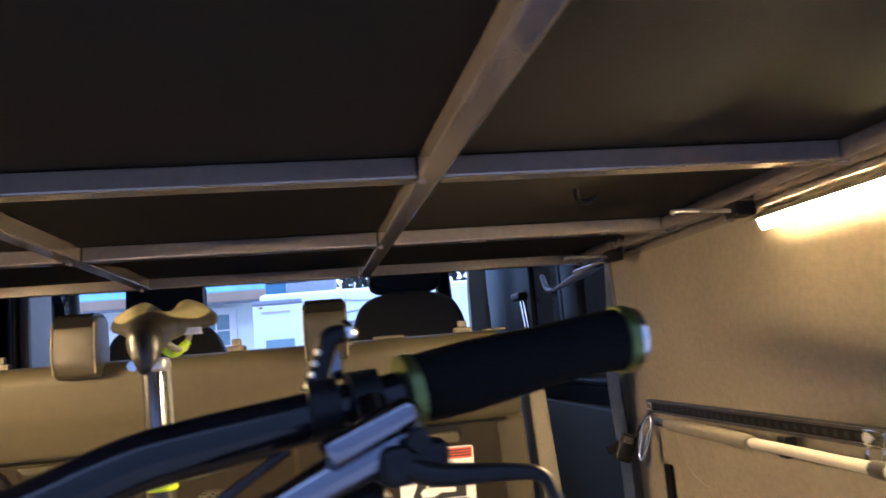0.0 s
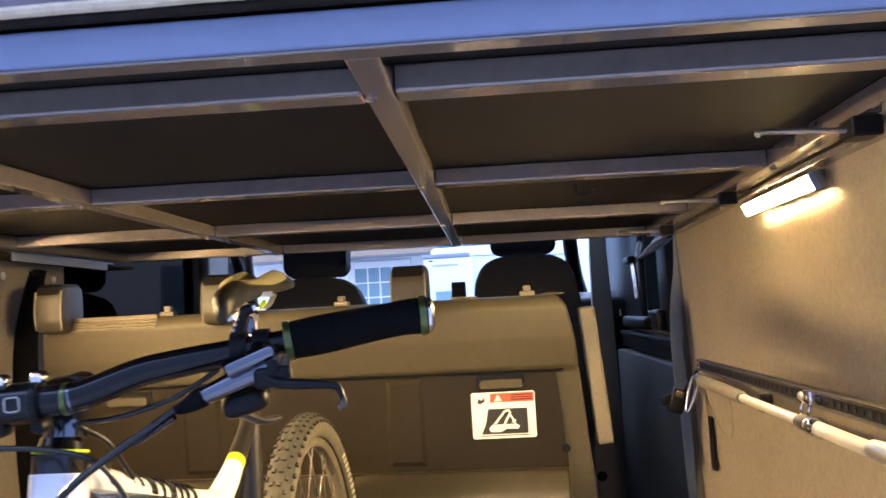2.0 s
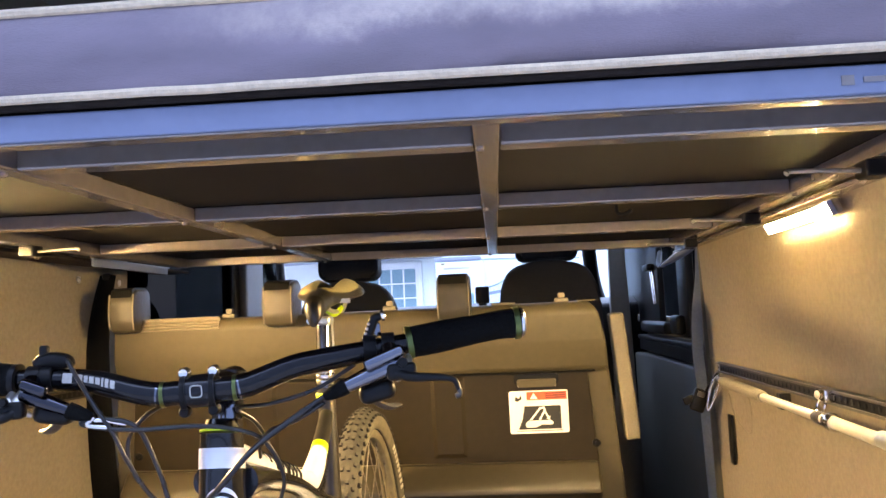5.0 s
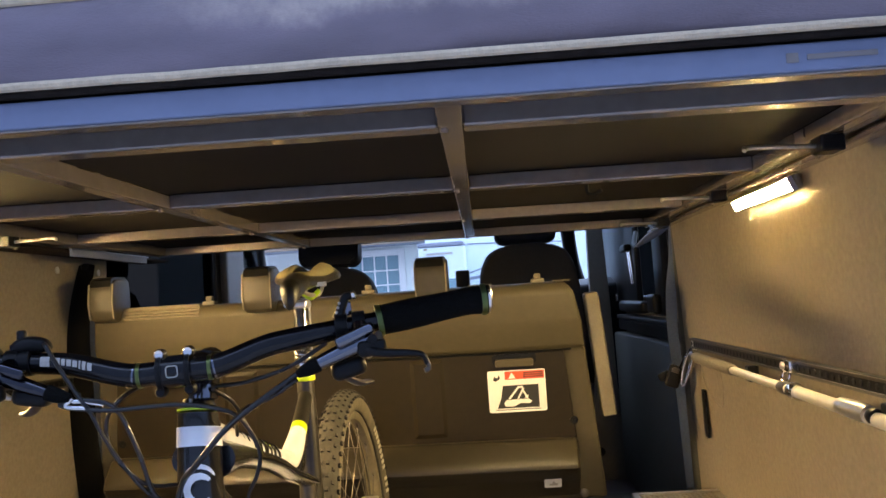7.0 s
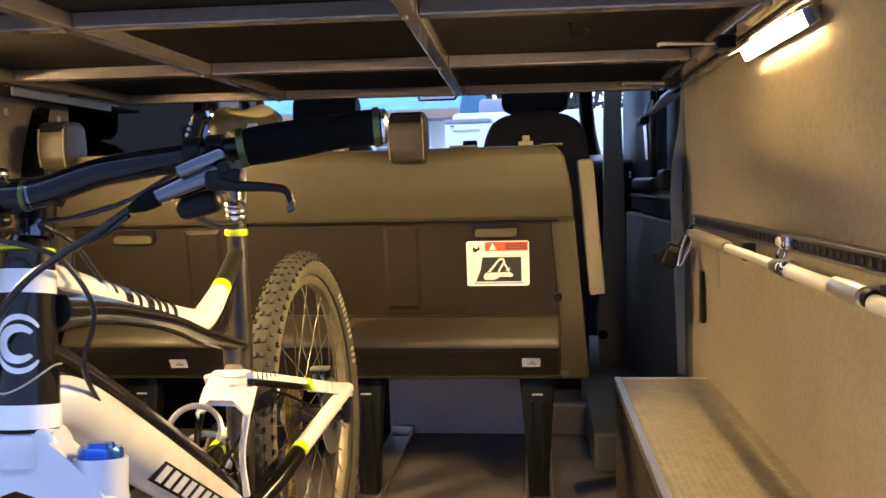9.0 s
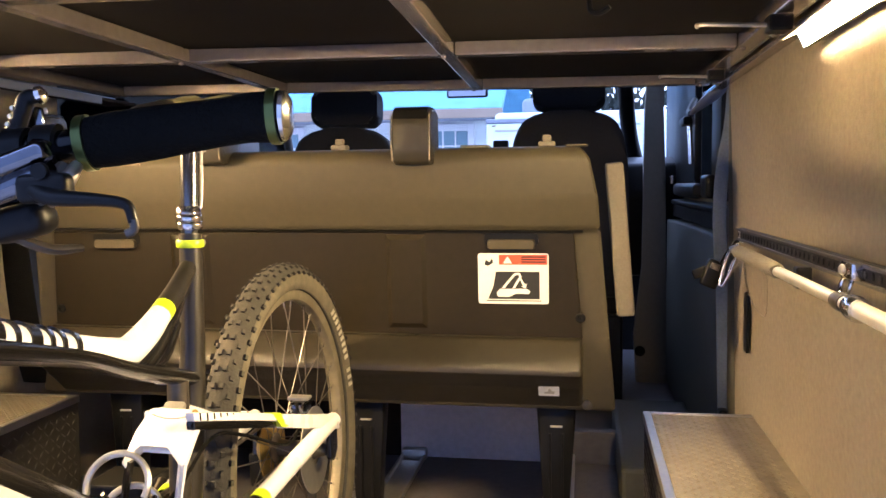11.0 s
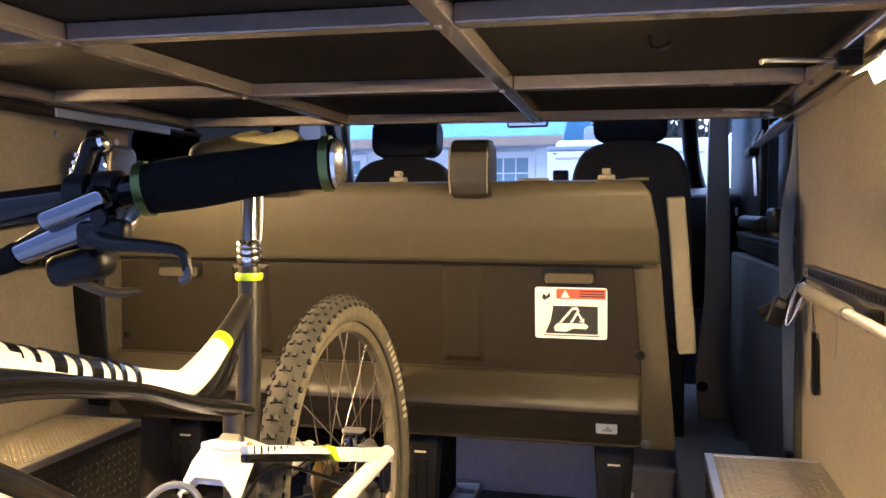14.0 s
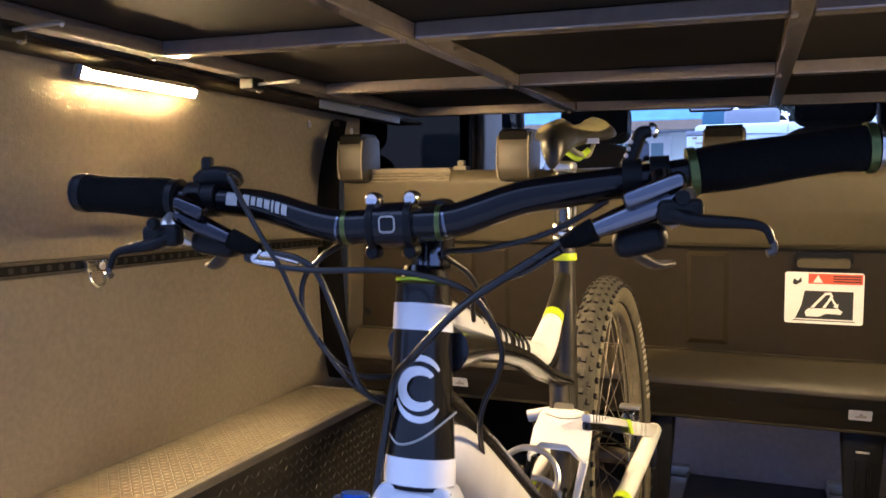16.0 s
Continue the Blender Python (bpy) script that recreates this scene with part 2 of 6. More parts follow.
M_led_warm = glow("led_diffuser_warm", (1.0, 0.70, 0.365), LAMP * 1.5)
M_mirror = mat("mirror_glass", (0.7, 0.7, 0.72), 0.03, metal=1.0, var=0.01, scale=5)


# ---- mesh helpers ----
def link(name, bm, material, parent=None, label="", smooth=False):
    me = bpy.data.meshes.new(name)
    bmesh.ops.recalc_face_normals(bm, faces=bm.faces[:])
    if smooth:
        for f in bm.faces:
            f.smooth = True
        for e in bm.edges:
            if len(e.link_faces) == 2 and e.calc_face_angle(0) > 0.7:
                e.smooth = False
    bm.to_mesh(me)
    bm.free()
    me.materials.append(material)
    ob = new(name, me)
    if parent:
        ob.parent = parent
    if label:
        ob["label"] = label
    return ob


def base_of(ob):
    p = Vector((0, 0, 0))
    while ob:
        p += ob.location
        ob = ob.parent
    return p


def part(name, bm, material, parent, label="", smooth=False):
    """A mesh of its own under a thing, given in the thing's own place."""
    return link(name, bm, material, parent, label, smooth)


def wpart(name, bm, material, parent, label="", smooth=False):
    """The same, given in the world's place."""
    bmesh.ops.translate(bm, vec=-base_of(parent), verts=bm.verts[:])
    return link(name, bm, material, parent, label, smooth)


def thing(name, label, category, at=(0, 0, 0), group="", kind=""):
    ob = new(name)
    ob.location = at
    ob.empty_display_size = 0.05
    return tagged(ob, label, category, group, kind)


def structure(name, bm, material, label, category, smooth=False):
    return tagged(link(name, bm, material, None, "", smooth), label, category, "", "structure")


def box(x0, x1, y0, y1, z0, z1, bevel=0.003, seg=2, bm=None, m=None):
    b = bm or bmesh.new()
    vs = bmesh.ops.create_cube(b, size=1, matrix=Matrix.LocRotScale(((x0 + x1) / 2, (y0 + y1) / 2, (z0 + z1) / 2), None, (abs(x1 - x0), abs(y1 - y0), abs(z1 - z0))))["verts"]
    if bevel:
        es = list({e for v in vs for e in v.link_edges})
        r = bmesh.ops.bevel(b, geom=es, offset=bevel, segments=seg, profile=0.5, affect="EDGES")
        vs = list({v for f in r["faces"] for v in f.verts} | {v for v in vs if v.is_valid})
    if m is not None:
        bmesh.ops.transform(b, matrix=m, verts=vs)
    return b


def turned_box(size, m, bevel=0.003, seg=2, bm=None):
    sx, sy, sz = size
    return box(-sx / 2, sx / 2, -sy / 2, sy / 2, -sz / 2, sz / 2, bevel, seg, bm, m)


def smooth_path(points, steps=8):
    """Catmull-Rom through the points; a point may carry a fourth value, the radius."""
    p = [Vector(q) for q in points]
    if len(p) < 3:
        return p
    p = [p[0] * 2 - p[1]] + p + [p[-1] * 2 - p[-2]]
    out = []
    for i in range(1, len(p) - 2):
        for k in range(steps):
            t = k / steps
            a, b, c, d = p[i - 1], p[i], p[i + 1], p[i + 2]
            out.append(0.5 * ((2 * b) + (c - a) * t + (2 * a - 5 * b + 4 * c - d) * t * t + (3 * b - a - 3 * c + d) * t ** 3))
    out.append(p[-2])
    return out


def tube(points, radius, sides=12, steps=8, flat=1.0, up=(0, 0, 1), bm=None, closed=False, curve=True):
    """A round tube along the points; radius a number or one per point; flat squeezes it along the second axis."""
    b = bm or bmesh.new()
    n = len(points)
    rad = radius if isinstance(radius, (list, tuple)) else [radius] * n
    q = [Vector((*points[i], rad[i])) for i in range(n)]
    if closed:
        ring = q
    else:
        ring = smooth_path(q, steps) if curve else q
    loops = []
    prev = None
    cnt = len(ring)
    for i, c in enumerate(ring):
        nxt = ring[(i + 1) % cnt] if closed else ring[min(i + 1, cnt - 1)]
        bef = ring[i - 1] if closed else ring[max(i - 1, 0)]
        d = (Vector(nxt[:3]) - Vector(bef[:3])).normalized()
        if prev is None:
            ref = Vector(up)
            if abs(ref.dot(d)) > 0.95:
                ref = Vector((1, 0, 0)) if abs(d.x) < 0.9 else Vector((0, 1, 0))
        else:
            ref = prev
        s = d.cross(ref).normalized()
        u = s.cross(d).normalized()
        prev = u
        r = c[3]
        loops.append([b.verts.new(Vector(c[:3]) + (s * math.cos(a) * r + u * math.sin(a) * r * flat)) for a in (2 * math.pi * k / sides for k in range(sides))])
    rng = range(cnt) if closed else range(cnt - 1)
    for i in rng:
        a, c = loops[i], loops[(i + 1) % cnt]
        for k in range(sides):
            b.faces.new((a[k], a[(k + 1) % sides], c[(k + 1) % sides], c[k]))
    if not closed:
        b.faces.new(loops[0][::-1])
        b.faces.new(loops[-1])
    return b


def rod(a, c, r, r2=None, sides=14, bm=None):
    return tube([a, c], [r, r2 if r2 is not None else r], sides=sides, bm=bm, curve=False)


def lathe(profile, m=None, sides=32, bm=None):
    """Turns (radius, height) pairs round z, then places them by m."""
    b = bm or bmesh.new()
    vs, loops = [], []
    for r, h in profile:
        lp = [b.verts.new((r * math.cos(2 * math.pi * k / sides), r * math.sin(2 * math.pi * k / sides), h)) for k in range(sides)]
        loops.append(lp)
        vs += lp
    for a, c in zip(loops, loops[1:]):
        for k in range(sides):
            b.faces.new((a[k], a[(k + 1) % sides], c[(k + 1) % sides], c[k]))
    b.faces.new(loops[0][::-1])
    b.faces.new(loops[-1])
    if m is not None:
        bmesh.ops.transform(b, matrix=m, verts=vs)
    return b


def slab(outline, thick, m=None, bevel=0.0, bm=None, seg=2):
    """A flat outline in its own xy plane, thickened along z, placed by m."""
    b = bm or bmesh.new()
    lo = [b.verts.new((x, y, 0)) for x, y in outline]
    hi = [b.verts.new((x, y, thick)) for x, y in outline]
    b.faces.new(lo[::-1])
    b.faces.new(hi)
    n = len(lo)
    for k in range(n):
        b.faces.new((lo[k], lo[(k + 1) % n], hi[(k + 1) % n], hi[k]))
    vs = lo + hi
    if bevel:
        es = list({e for v in vs for e in v.link_edges})
        r = bmesh.ops.bevel(b, geom=es, offset=bevel, segments=seg, profile=0.5, affect="EDGES")
        vs = list({v for f in r["faces"] for v in f.verts} | {v for v in vs if v.is_valid})
    if m is not None:
        bmesh.ops.transform(b, matrix=m, verts=vs)
    return b


def rounded(w, h, r, n=5):
    """A rounded rectangle's outline about the origin."""
    pts = []
    for cx, cy, a0 in ((w / 2 - r, h / 2 - r, 0), (-w / 2 + r, h / 2 - r, 90), (-w / 2 + r, -h / 2 + r, 180), (w / 2 - r, -h / 2 + r, 270)):
        for k in range(n + 1):
            a = radians(a0 + 90 * k / n)
            pts.append((cx + r * math.cos(a), cy + r * math.sin(a)))
    return pts


def prism_x(profile, x0, x1, bevel=0.0, seg=3, taper=None):
    """A (y, z) outline drawn out along x from x0 to x1; taper(x, y, z) may move each vertex."""
    b = bmesh.new()
    a = [b.verts.new((x0, y, z)) for y, z in profile]
    c = [b.verts.new((x1, y, z)) for y, z in profile]
    b.faces.new(a)
    b.faces.new(c[::-1])
    n = len(a)
    for k in range(n):
        b.faces.new((a[k], c[k], c[(k + 1) % n], a[(k + 1) % n]))
    if bevel:
        bmesh.ops.bevel(b, geom=b.edges[:], offset=bevel, segments=seg, profile=0.5, affect="EDGES")
    if taper:
        for v in b.verts:
            v.co = Vector(taper(*v.co))
    return b


def frame_at(origin, xdir, ydir):
    """A pose whose x and y axes follow the two directions."""
    x = Vector(xdir).normalized()
    z = x.cross(Vector(ydir)).normalized()
    y = z.cross(x)
    m = Matrix((x, y, z)).transposed().to_4x4()
    m.translation = Vector(origin)
    return m


# ---- the van's shell ----
floor = structure("floor", box(-1.12, 0.80, 0.12, 4.3, -0.06, 0.0, 0), M_floor, "dark ribbed rubber van floor with dusty scuffs", "floor")


def wall_panel(name, x_low, x_high, out, y0, y1, z0, z1):
    """A carpeted side wall that leans in a little towards the roof."""
    b = bmesh.new()
    ny, nz = 24, 16
    g = []
    for i in range(ny + 1):
        row = []
        for k in range(nz + 1):
            f = k / nz
            x = x_low + (x_high - x_low) * f ** 1.6
            row.append(b.verts.new((x + 0.002 * noise.noise((i * 0.4, k * 0.4, out)), y0 + (y1 - y0) * i / ny, z0 + (z1 - z0) * f)))
        g.append(row)
    o = [[b.verts.new((v.co.x + out, v.co.y, v.co.z)) for v in row] for row in g]
    for i in range(ny):
        for k in range(nz):
            b.faces.new((g[i][k], g[i + 1][k], g[i + 1][k + 1], g[i][k + 1]))
            b.faces.new((o[i][k], o[i][k + 1], o[i + 1][k + 1], o[i + 1][k]))
    for i in range(ny):
        b.faces.new((g[i][0], o[i][0], o[i + 1][0], g[i + 1][0]))
        b.faces.new((g[i][nz], g[i + 1][nz], o[i + 1][nz], o[i][nz]))
    for k in range(nz):
        b.faces.new((g[0][k], g[0][k + 1], o[0][k + 1], o[0][k]))
        b.faces.new((g[ny][k], o[ny][k], o[ny][k + 1], g[ny][k + 1]))
    return structure(name, b, M_carpet, "beige carpet-lined van side wall panel", "wall", True)


wall_panel("wall_east", 0.718, 0.66, 0.05, 0.13, 1.93, 0.0, 1.75)
wall_w = wall_panel("wall_west", -1.05, -0.99, -0.05, 0.13, 1.965, 0.0, 1.75)
for yc, xc in ((1.68, -1.0225), (1.915, -1.0245)):
    wpart("screw_cap", lathe([(0.010, 0), (0.010, 0.002), (0.006, 0.004), (0.004, 0.002)], pose(xc, yc, 1.05, 0, 90, 0), 14), M_alu, wall_w, "dull metal screw cap", True)
structure("ceiling", box(-1.12, 0.80, 0.12, 3.3, 1.75, 1.80, 0), M_headliner, "grey fabric van headliner above the raised bed", "ceiling")
structure("wall_outer_west", box(-1.13, -1.10, 0.12, 4.0, 0.0, 0.86, 0), M_pillar, "dark plastic lower body side behind the carpet", "wall")
structure("wall_outer_west_top", box(-1.13, -1.10, 0.12, 4.0, 1.36, 1.78, 0), M_pillar, "plastic upper body side above the tinted window", "wall")
structure("wall_outer_west_post", box(-1.13, -1.10, 3.172, 3.448, 0.862, 1.358, 0), M_pillar_shade, "body post between the side windows, darkened as in shade", "wall")
structure("wall_outer_east", box(0.78, 0.81, 0.12, 4.0, 0.0, 0.86, 0), M_pillar, "dark plastic lower body side by the sliding door", "wall")
structure("wall_outer_east_top", box(0.78, 0.81, 0.12, 4.0, 1.36, 1.78, 0), M_pillar, "plastic upper body side above the door window", "wall")
structure("rear_frame", box(-1.13, -1.06, 0.06, 0.118, 0, 1.8, 0.01), M_van, "painted metal rear door frame of the van", "frame")
structure("rear_frame", box(0.74, 0.81, 0.06, 0.118, 0, 1.8, 0.01), M_van, "painted metal rear door frame of the van", "frame")
structure("rear_frame", box(-1.13, 0.81, 0.06, 0.118, 1.802, 1.87, 0.01), M_van, "painted metal rear header of the van", "frame")


def side_window(name, x, y0, y1, z0, z1, pane=M_tint):
    w = thing(name, "dark tinted side window in the van body", "window", (x, (y0 + y1) / 2, z0), "", "structure")
    p = part("pane", box(-0.003, 0.003, -(y1 - y0) / 2, (y1 - y0) / 2, 0, z1 - z0, 0), pane, w)
    p.visible_shadow = False
    for a, c in ((-(y1 - y0) / 2, -(y1 - y0) / 2 + 0.03), ((y1 - y0) / 2 - 0.03, (y1 - y0) / 2)):
        part("window_frame", box(-0.012, 0.012, a, c, 0, z1 - z0, 0.003), M_black, w)
    return w


side_window("window_west", -1.115, 1.97, 3.17, 0.862, 1.358)
side_window("window_west_front", -1.115, 3.45, 3.95, 0.862, 1.358, M_door_glass)
side_window("window_east", 0.795, 1.95, 2.55, 0.862, 1.358, M_door_glass)
side_window("window_east_front", 0.795, 2.7, 3.9, 0.862, 1.358, M_door_glass)


# ---- raised bed ----
bed = thing("bed_platform", "grey metal bed platform frame with dark fabric boards underneath", "bed", (-0.11, 1.15, 1.085))
ZB, ZT = 1.085, 1.112
LONG = (("L", -0.880, -0.842), ("B", -0.415, -0.387), ("A", 0.129, 0.156), ("R", 0.623, 0.660))
CROSS = (0.400, 0.915, 1.452, 1.985)
wpart("front_rail", box(-0.90, 0.675, 0.277, 0.300, 1.087, 1.1145, 0.002), M_rail, bed, "brushed aluminium front rail")
wpart("rail_flange", box(-0.898, 0.673, 0.2785, 0.3003, 1.0845, 1.0868, 0.0006), M_beam, bed, "grey lower flange")
for _, xa, xb in LONG:
    wpart("long_beam", box(xa, xb, 0.3005, 2.018, ZB, ZT - 0.001, 0.003), M_beam_shade if xa < -0.8 else M_beam, bed)
spans = [(LONG[i][2] + 0.0005, LONG[i + 1][1] - 0.0005) for i in range(3)]
for yc in CROSS:
    for xa, xb in spans:
        wpart("cross_beam", box(xa, xb, yc, yc + 0.034, ZB + 0.0005, ZT - 0.0015, 0.003), M_beam, bed)
wpart("board", box(-0.898, 0.672, 0.3015, 2.03, ZT, ZT + 0.012, 0.001), M_darkboard, bed, "dark fabric-covered board")
for _, xa, xb in LONG:
    for yc in CROSS:
        xm = (xa + xb) / 2
        wpart("bolt", lathe([(0.0055, 0), (0.0055, 0.002), (0.003, 0.004)], pose(xm - 0.008, yc + 0.012, ZB, 180), 10), M_beam, bed)


def lock_pin(x, y, side):
    """A spring pin with its bent handle that locks the platform to its side rail."""
    wpart("pin_block", box(x - 0.016, x + 0.016, y - 0.02, y + 0.02, 1.062, 1.0845, 0.003), M_black, bed)
    p = tube([(x - side * 0.01, y, 1.072), (x - side * 0.05, y - 0.004, 1.073), (x - side * 0.105, y - 0.008, 1.074), (x - side * 0.112, y - 0.012, 1.07)], 0.0032, 8)
    wpart("pin_handle", p, M_alu, bed, "", True)
    wpart("pin_nut", lathe([(0.008, 0), (0.008, 0.006), (0.005, 0.012)], pose(x, y + 0.028, 1.066, 90), 10), M_chrome, bed)


for x, y, sd in ((0.63, 0.62, 1), (0.63, 1.18, 1), (0.63, 1.74, 1), (-0.85, 0.62, -1), (-0.85, 1.18, -1)):
    lock_pin(x, y, sd)
wpart("hook", tube([(0.37, 1.15, 1.11), (0.372, 1.15, 1.094), (0.385, 1.146, 1.09), (0.398, 1.14, 1.097)], 0.004, 8), M_black, bed, "", True)
# the left rail gets a near-black colour in place of shade
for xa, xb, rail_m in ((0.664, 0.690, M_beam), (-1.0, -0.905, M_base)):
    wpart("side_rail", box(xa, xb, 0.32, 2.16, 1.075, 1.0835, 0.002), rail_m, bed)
# window light on the far rail, added as a strip of paler colour
wpart("rail_edge", box(-0.9045, -0.897, 1.53, 1.975, 1.064, 1.0838, 0.0015), M_rail, bed, "pale strip for the lit stretch of the side rail")
wpart("side_rail_lip", box(-1.0, -0.975, 1.70, 2.17, 1.083, 1.10, 0.002), M_rail, bed)
# the maker's mark on the rail as plain bars
wpart("rail_mark", box(0.463, 0.474, 0.2758, 0.2768, 1.096, 1.105, 0), M_beam, bed, "faint grey mark")
wpart("rail_mark", box(0.482, 0.545, 0.2758, 0.2768, 1.098, 1.103, 0), M_beam, bed, "faint grey mark")

mattress = thing("mattress", "violet-grey velvet mattress with piped edges on the bed platform", "mattress", (-0.11, 1.1, 1.125))
mb = bmesh.new()
nx, prof = 60, [(0.32, 1.1265), (0.283, 1.1268), (0.271, 1.131), (0.266, 1.152), (0.268, 1.18), (0.272, 1.205), (0.282, 1.217), (0.31, 1.222), (0.7, 1.225), (1.4, 1.225), (1.98, 1.222), (2.0, 1.2), (2.0, 1.14), (1.98, 1.1265)]
rows_ = []
for i in range(nx + 1):
    x = -0.90 + 1.57 * i / nx
    r = []
    for k, (y, z) in enumerate(prof):
        w = 0.006 * noise.noise((x * 5, k * 0.35, 2.0)) if 1 < k < 9 else 0
        r.append(mb.verts.new((x, y + w, z + w * 0.8)))
    rows_.append(r)
for i in range(nx):
    for k in range(len(prof)):
        k2 = (k + 1) % len(prof)
        mb.faces.new((rows_[i][k], rows_[i][k2], rows_[i + 1][k2], rows_[i + 1][k]))
mb.faces.new(rows_[0])
mb.faces.new(rows_[-1][::-1])
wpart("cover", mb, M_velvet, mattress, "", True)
pts = [(-0.90 + 1.57 * i / 30, 0.267 + 0.0015 * noise.noise((i * 0.5, 0, 0)), 1.1262 + 0.0015 * noise.noise((i * 0.7, 3, 0))) for i in range(31)]
wpart("piping", tube(pts, 0.0046, 8, 2), M_piping, mattress, "beige fabric piping", True)
pts = [(-0.90 + 1.57 * i / 30, 0.277 + 0.002 * noise.noise((i * 0.5, 7, 0)), 1.216 + 0.002 * noise.noise((i * 0.7, 5, 0))) for i in range(31)]
wpart("piping", tube(pts, 0.0048, 8, 2), M_piping, mattress, "beige fabric piping", True)

wpart("base", box(-0.896, 0.668, 0.2755, 1.99, 1.1252, 1.1262, 0), M_base, mattress, "dark brown underside")
# added dark roll that gives the gap under the piping its shade
skirt = tube([(-0.90 + 1.57 * i / 30, 0.2725 + 0.0012 * noise.noise((i * 0.9, 1, 0)), 1.1195) for i in range(31)], 0.0046, 8, 2, 0.9)
wpart("base_roll", skirt, M_base, mattress, "dark roll standing in for the shaded gap under the piping", True)


def settle_bed(ob):
    """The platform hangs lower on the lamp's side, and one long beam runs askew."""
    base = base_of(ob)
    for v in ob.data.vertices:
        x, y = v.co.x + base.x, v.co.y + base.y
        if ob.parent == bed and 0.115 < x < 0.170:
            v.co.x -= 0.025 * (y - 0.42)
        v.co.z -= BED_TILT * (x + 0.13)


BED_TILT = 0.0105
for ob in (*bed.children, *mattress.children):
    settle_bed(ob)

# ---- bench seat ----
bench = thing("bench_seat", "brown-grey vinyl three-place bench seat seen from behind, on black legs", "bench seat", (-0.275, 1.9, 0.0))


def lean(x, y, z):
    f = 1.0 - 0.075 * (z - 0.33) / 0.6
    return (-0.275 + (x + 0.275) * f, y, z)


back = prism_x([(1.735, 0.928), (1.712, 0.922), (1.698, 0.900), (1.716, 0.82), (1.744, 0.752), (1.757, 0.745), (1.783, 0.505), (1.800, 0.335), (1.94, 0.335), (1.90, 0.5), (1.84, 0.75), (1.79, 0.91), (1.765, 0.928)], -0.985, 0.436, 0.010, 3, lean)
for v in back.verts:
    if v.co.x > 0.30:
        v.co.x -= 0.030 * max(0.0, (v.co.z - 0.86) / 0.068) ** 2
wpart("backrest", back, M_vinyl, bench, "", True)
seam = [(-0.90 + 1.262 * i / 24, 1.7455, 0.7475 + 0.0035 * math.cos(i / 24 * 3.0) + 0.002 * noise.noise((i * 0.4, 0, 0))) for i in range(25)]
wpart("seam", tube(seam, 0.0030, 6, 2), M_black, bench, "dark seam above the panel", True)


def panel_y(z):
    return 1.7495 + (0.745 - z) * 0.10


panel = prism_x([(panel_y(0.744), 0.744), (panel_y(0.505), 0.505), (1.80, 0.505), (1.775, 0.744)], -0.935, 0.376, 0.002, 1, lean)
wpart("back_panel", panel, M_plastic, bench, "dark moulded plastic back panel")


def on_panel(x, z, off=0.0):
    """A pose on the back panel's face: x to the right, y up the slope."""
    return frame_at((x, panel_y(z) - off, z), (1, 0, 0), (0, -0.1, 1))


# fields pressed proud of the panel
def rib(x0, x1, up, low, out):
    """A raised field on the panel, chamfered all round."""
    b = bmesh.new()
    c = 0.012
    ring0 = [(x0, up), (x1, up), (x1, low), (x0, low)]
    ring1 = [(x0 + c, up - c), (x1 - c, up - c), (x1 - c, low + c), (x0 + c, low + c)]
    lo = [b.verts.new((x, panel_y(z) + 0.0006, z)) for x, z in ring0]
    hi = [b.verts.new((x, panel_y(z) - out, z)) for x, z in ring1]
    b.faces.new(hi)
    for k in range(4):
        b.faces.new((lo[k], lo[(k + 1) % 4], hi[(k + 1) % 4], hi[k]))
    wpart("panel_field", b, M_plastic, bench, "")


rib(-0.078, 0.016, 0.738, 0.522, 0.0058)
rib(-0.60, -0.50, 0.738, 0.522, 0.0058)
bulge = prism_x([(1.776, 0.517), (1.752, 0.513), (1.708, 0.464), (1.698, 0.446), (1.706, 0.430), (1.746, 0.398), (1.806, 0.338), (1.86, 0.338), (1.84, 0.5)], -0.93, 0.362, 0.010, 3)
for v in bulge.verts:
    f = max(0.0, (v.co.x - 0.10) / 0.26)
    v.co.z -= 0.010 * f * f if v.co.z > 0.44 else 0
    v.co.y += 0.014 * f * f * f if v.co.y < 1.76 else 0
wpart("lower_cover", bulge, M_cover, bench, "bulging dark plastic lower cover", True)
for xh in (0.207, -0.735):
    wpart("pull_recess", slab(rounded(0.118, 0.026, 0.006), 0.002, on_panel(xh, 0.727, 0.001), 0.0005), M_black, bench)
    wpart("pull_handle", slab(rounded(0.104, 0.020, 0.006), 0.012, on_panel(xh, 0.717, 0.002), 0.003), M_vinyl, bench, "moulded pull handle", True)
for xs, zs in ((0.357, 0.552), (-0.90, 0.555)):
    wpart("screw", lathe([(0.011, 0), (0.011, 0.002), (0.008, 0.004), (0.004, 0.0035), (0.003, 0.001)], on_panel(xs, zs, 0.001), 16), M_black, bench, "recessed screw", True)
wpart("screw", lathe([(0.012, 0), (0.011, 0.004), (0.005, 0.006)], frame_at((0.372, 1.790, 0.352), (1, 0, 0), (0, 0.1, 1)), 14), M_grime, bench, "dull metal screw", True)

# warning sticker
st = wpart("warning_sticker", slab(rounded(0.156, 0.114, 0.006), 0.0012, on_panel(0.210, 0.639, 0.0005)), M_white, bench, "white warning sticker with red header and black pictogram")
sm = on_panel(0.210, 0.639, 0.0020) @ Matrix.Diagonal((1, 0.885, 1, 1))


def mark(name, outline, material, dx=0.0, dy=0.0, lift=0.0, parent=None):
    m = sm @ Matrix.Translation((dx, dy, lift))
    wpart(name, slab(outline, 0.0005, m), material, parent or st)


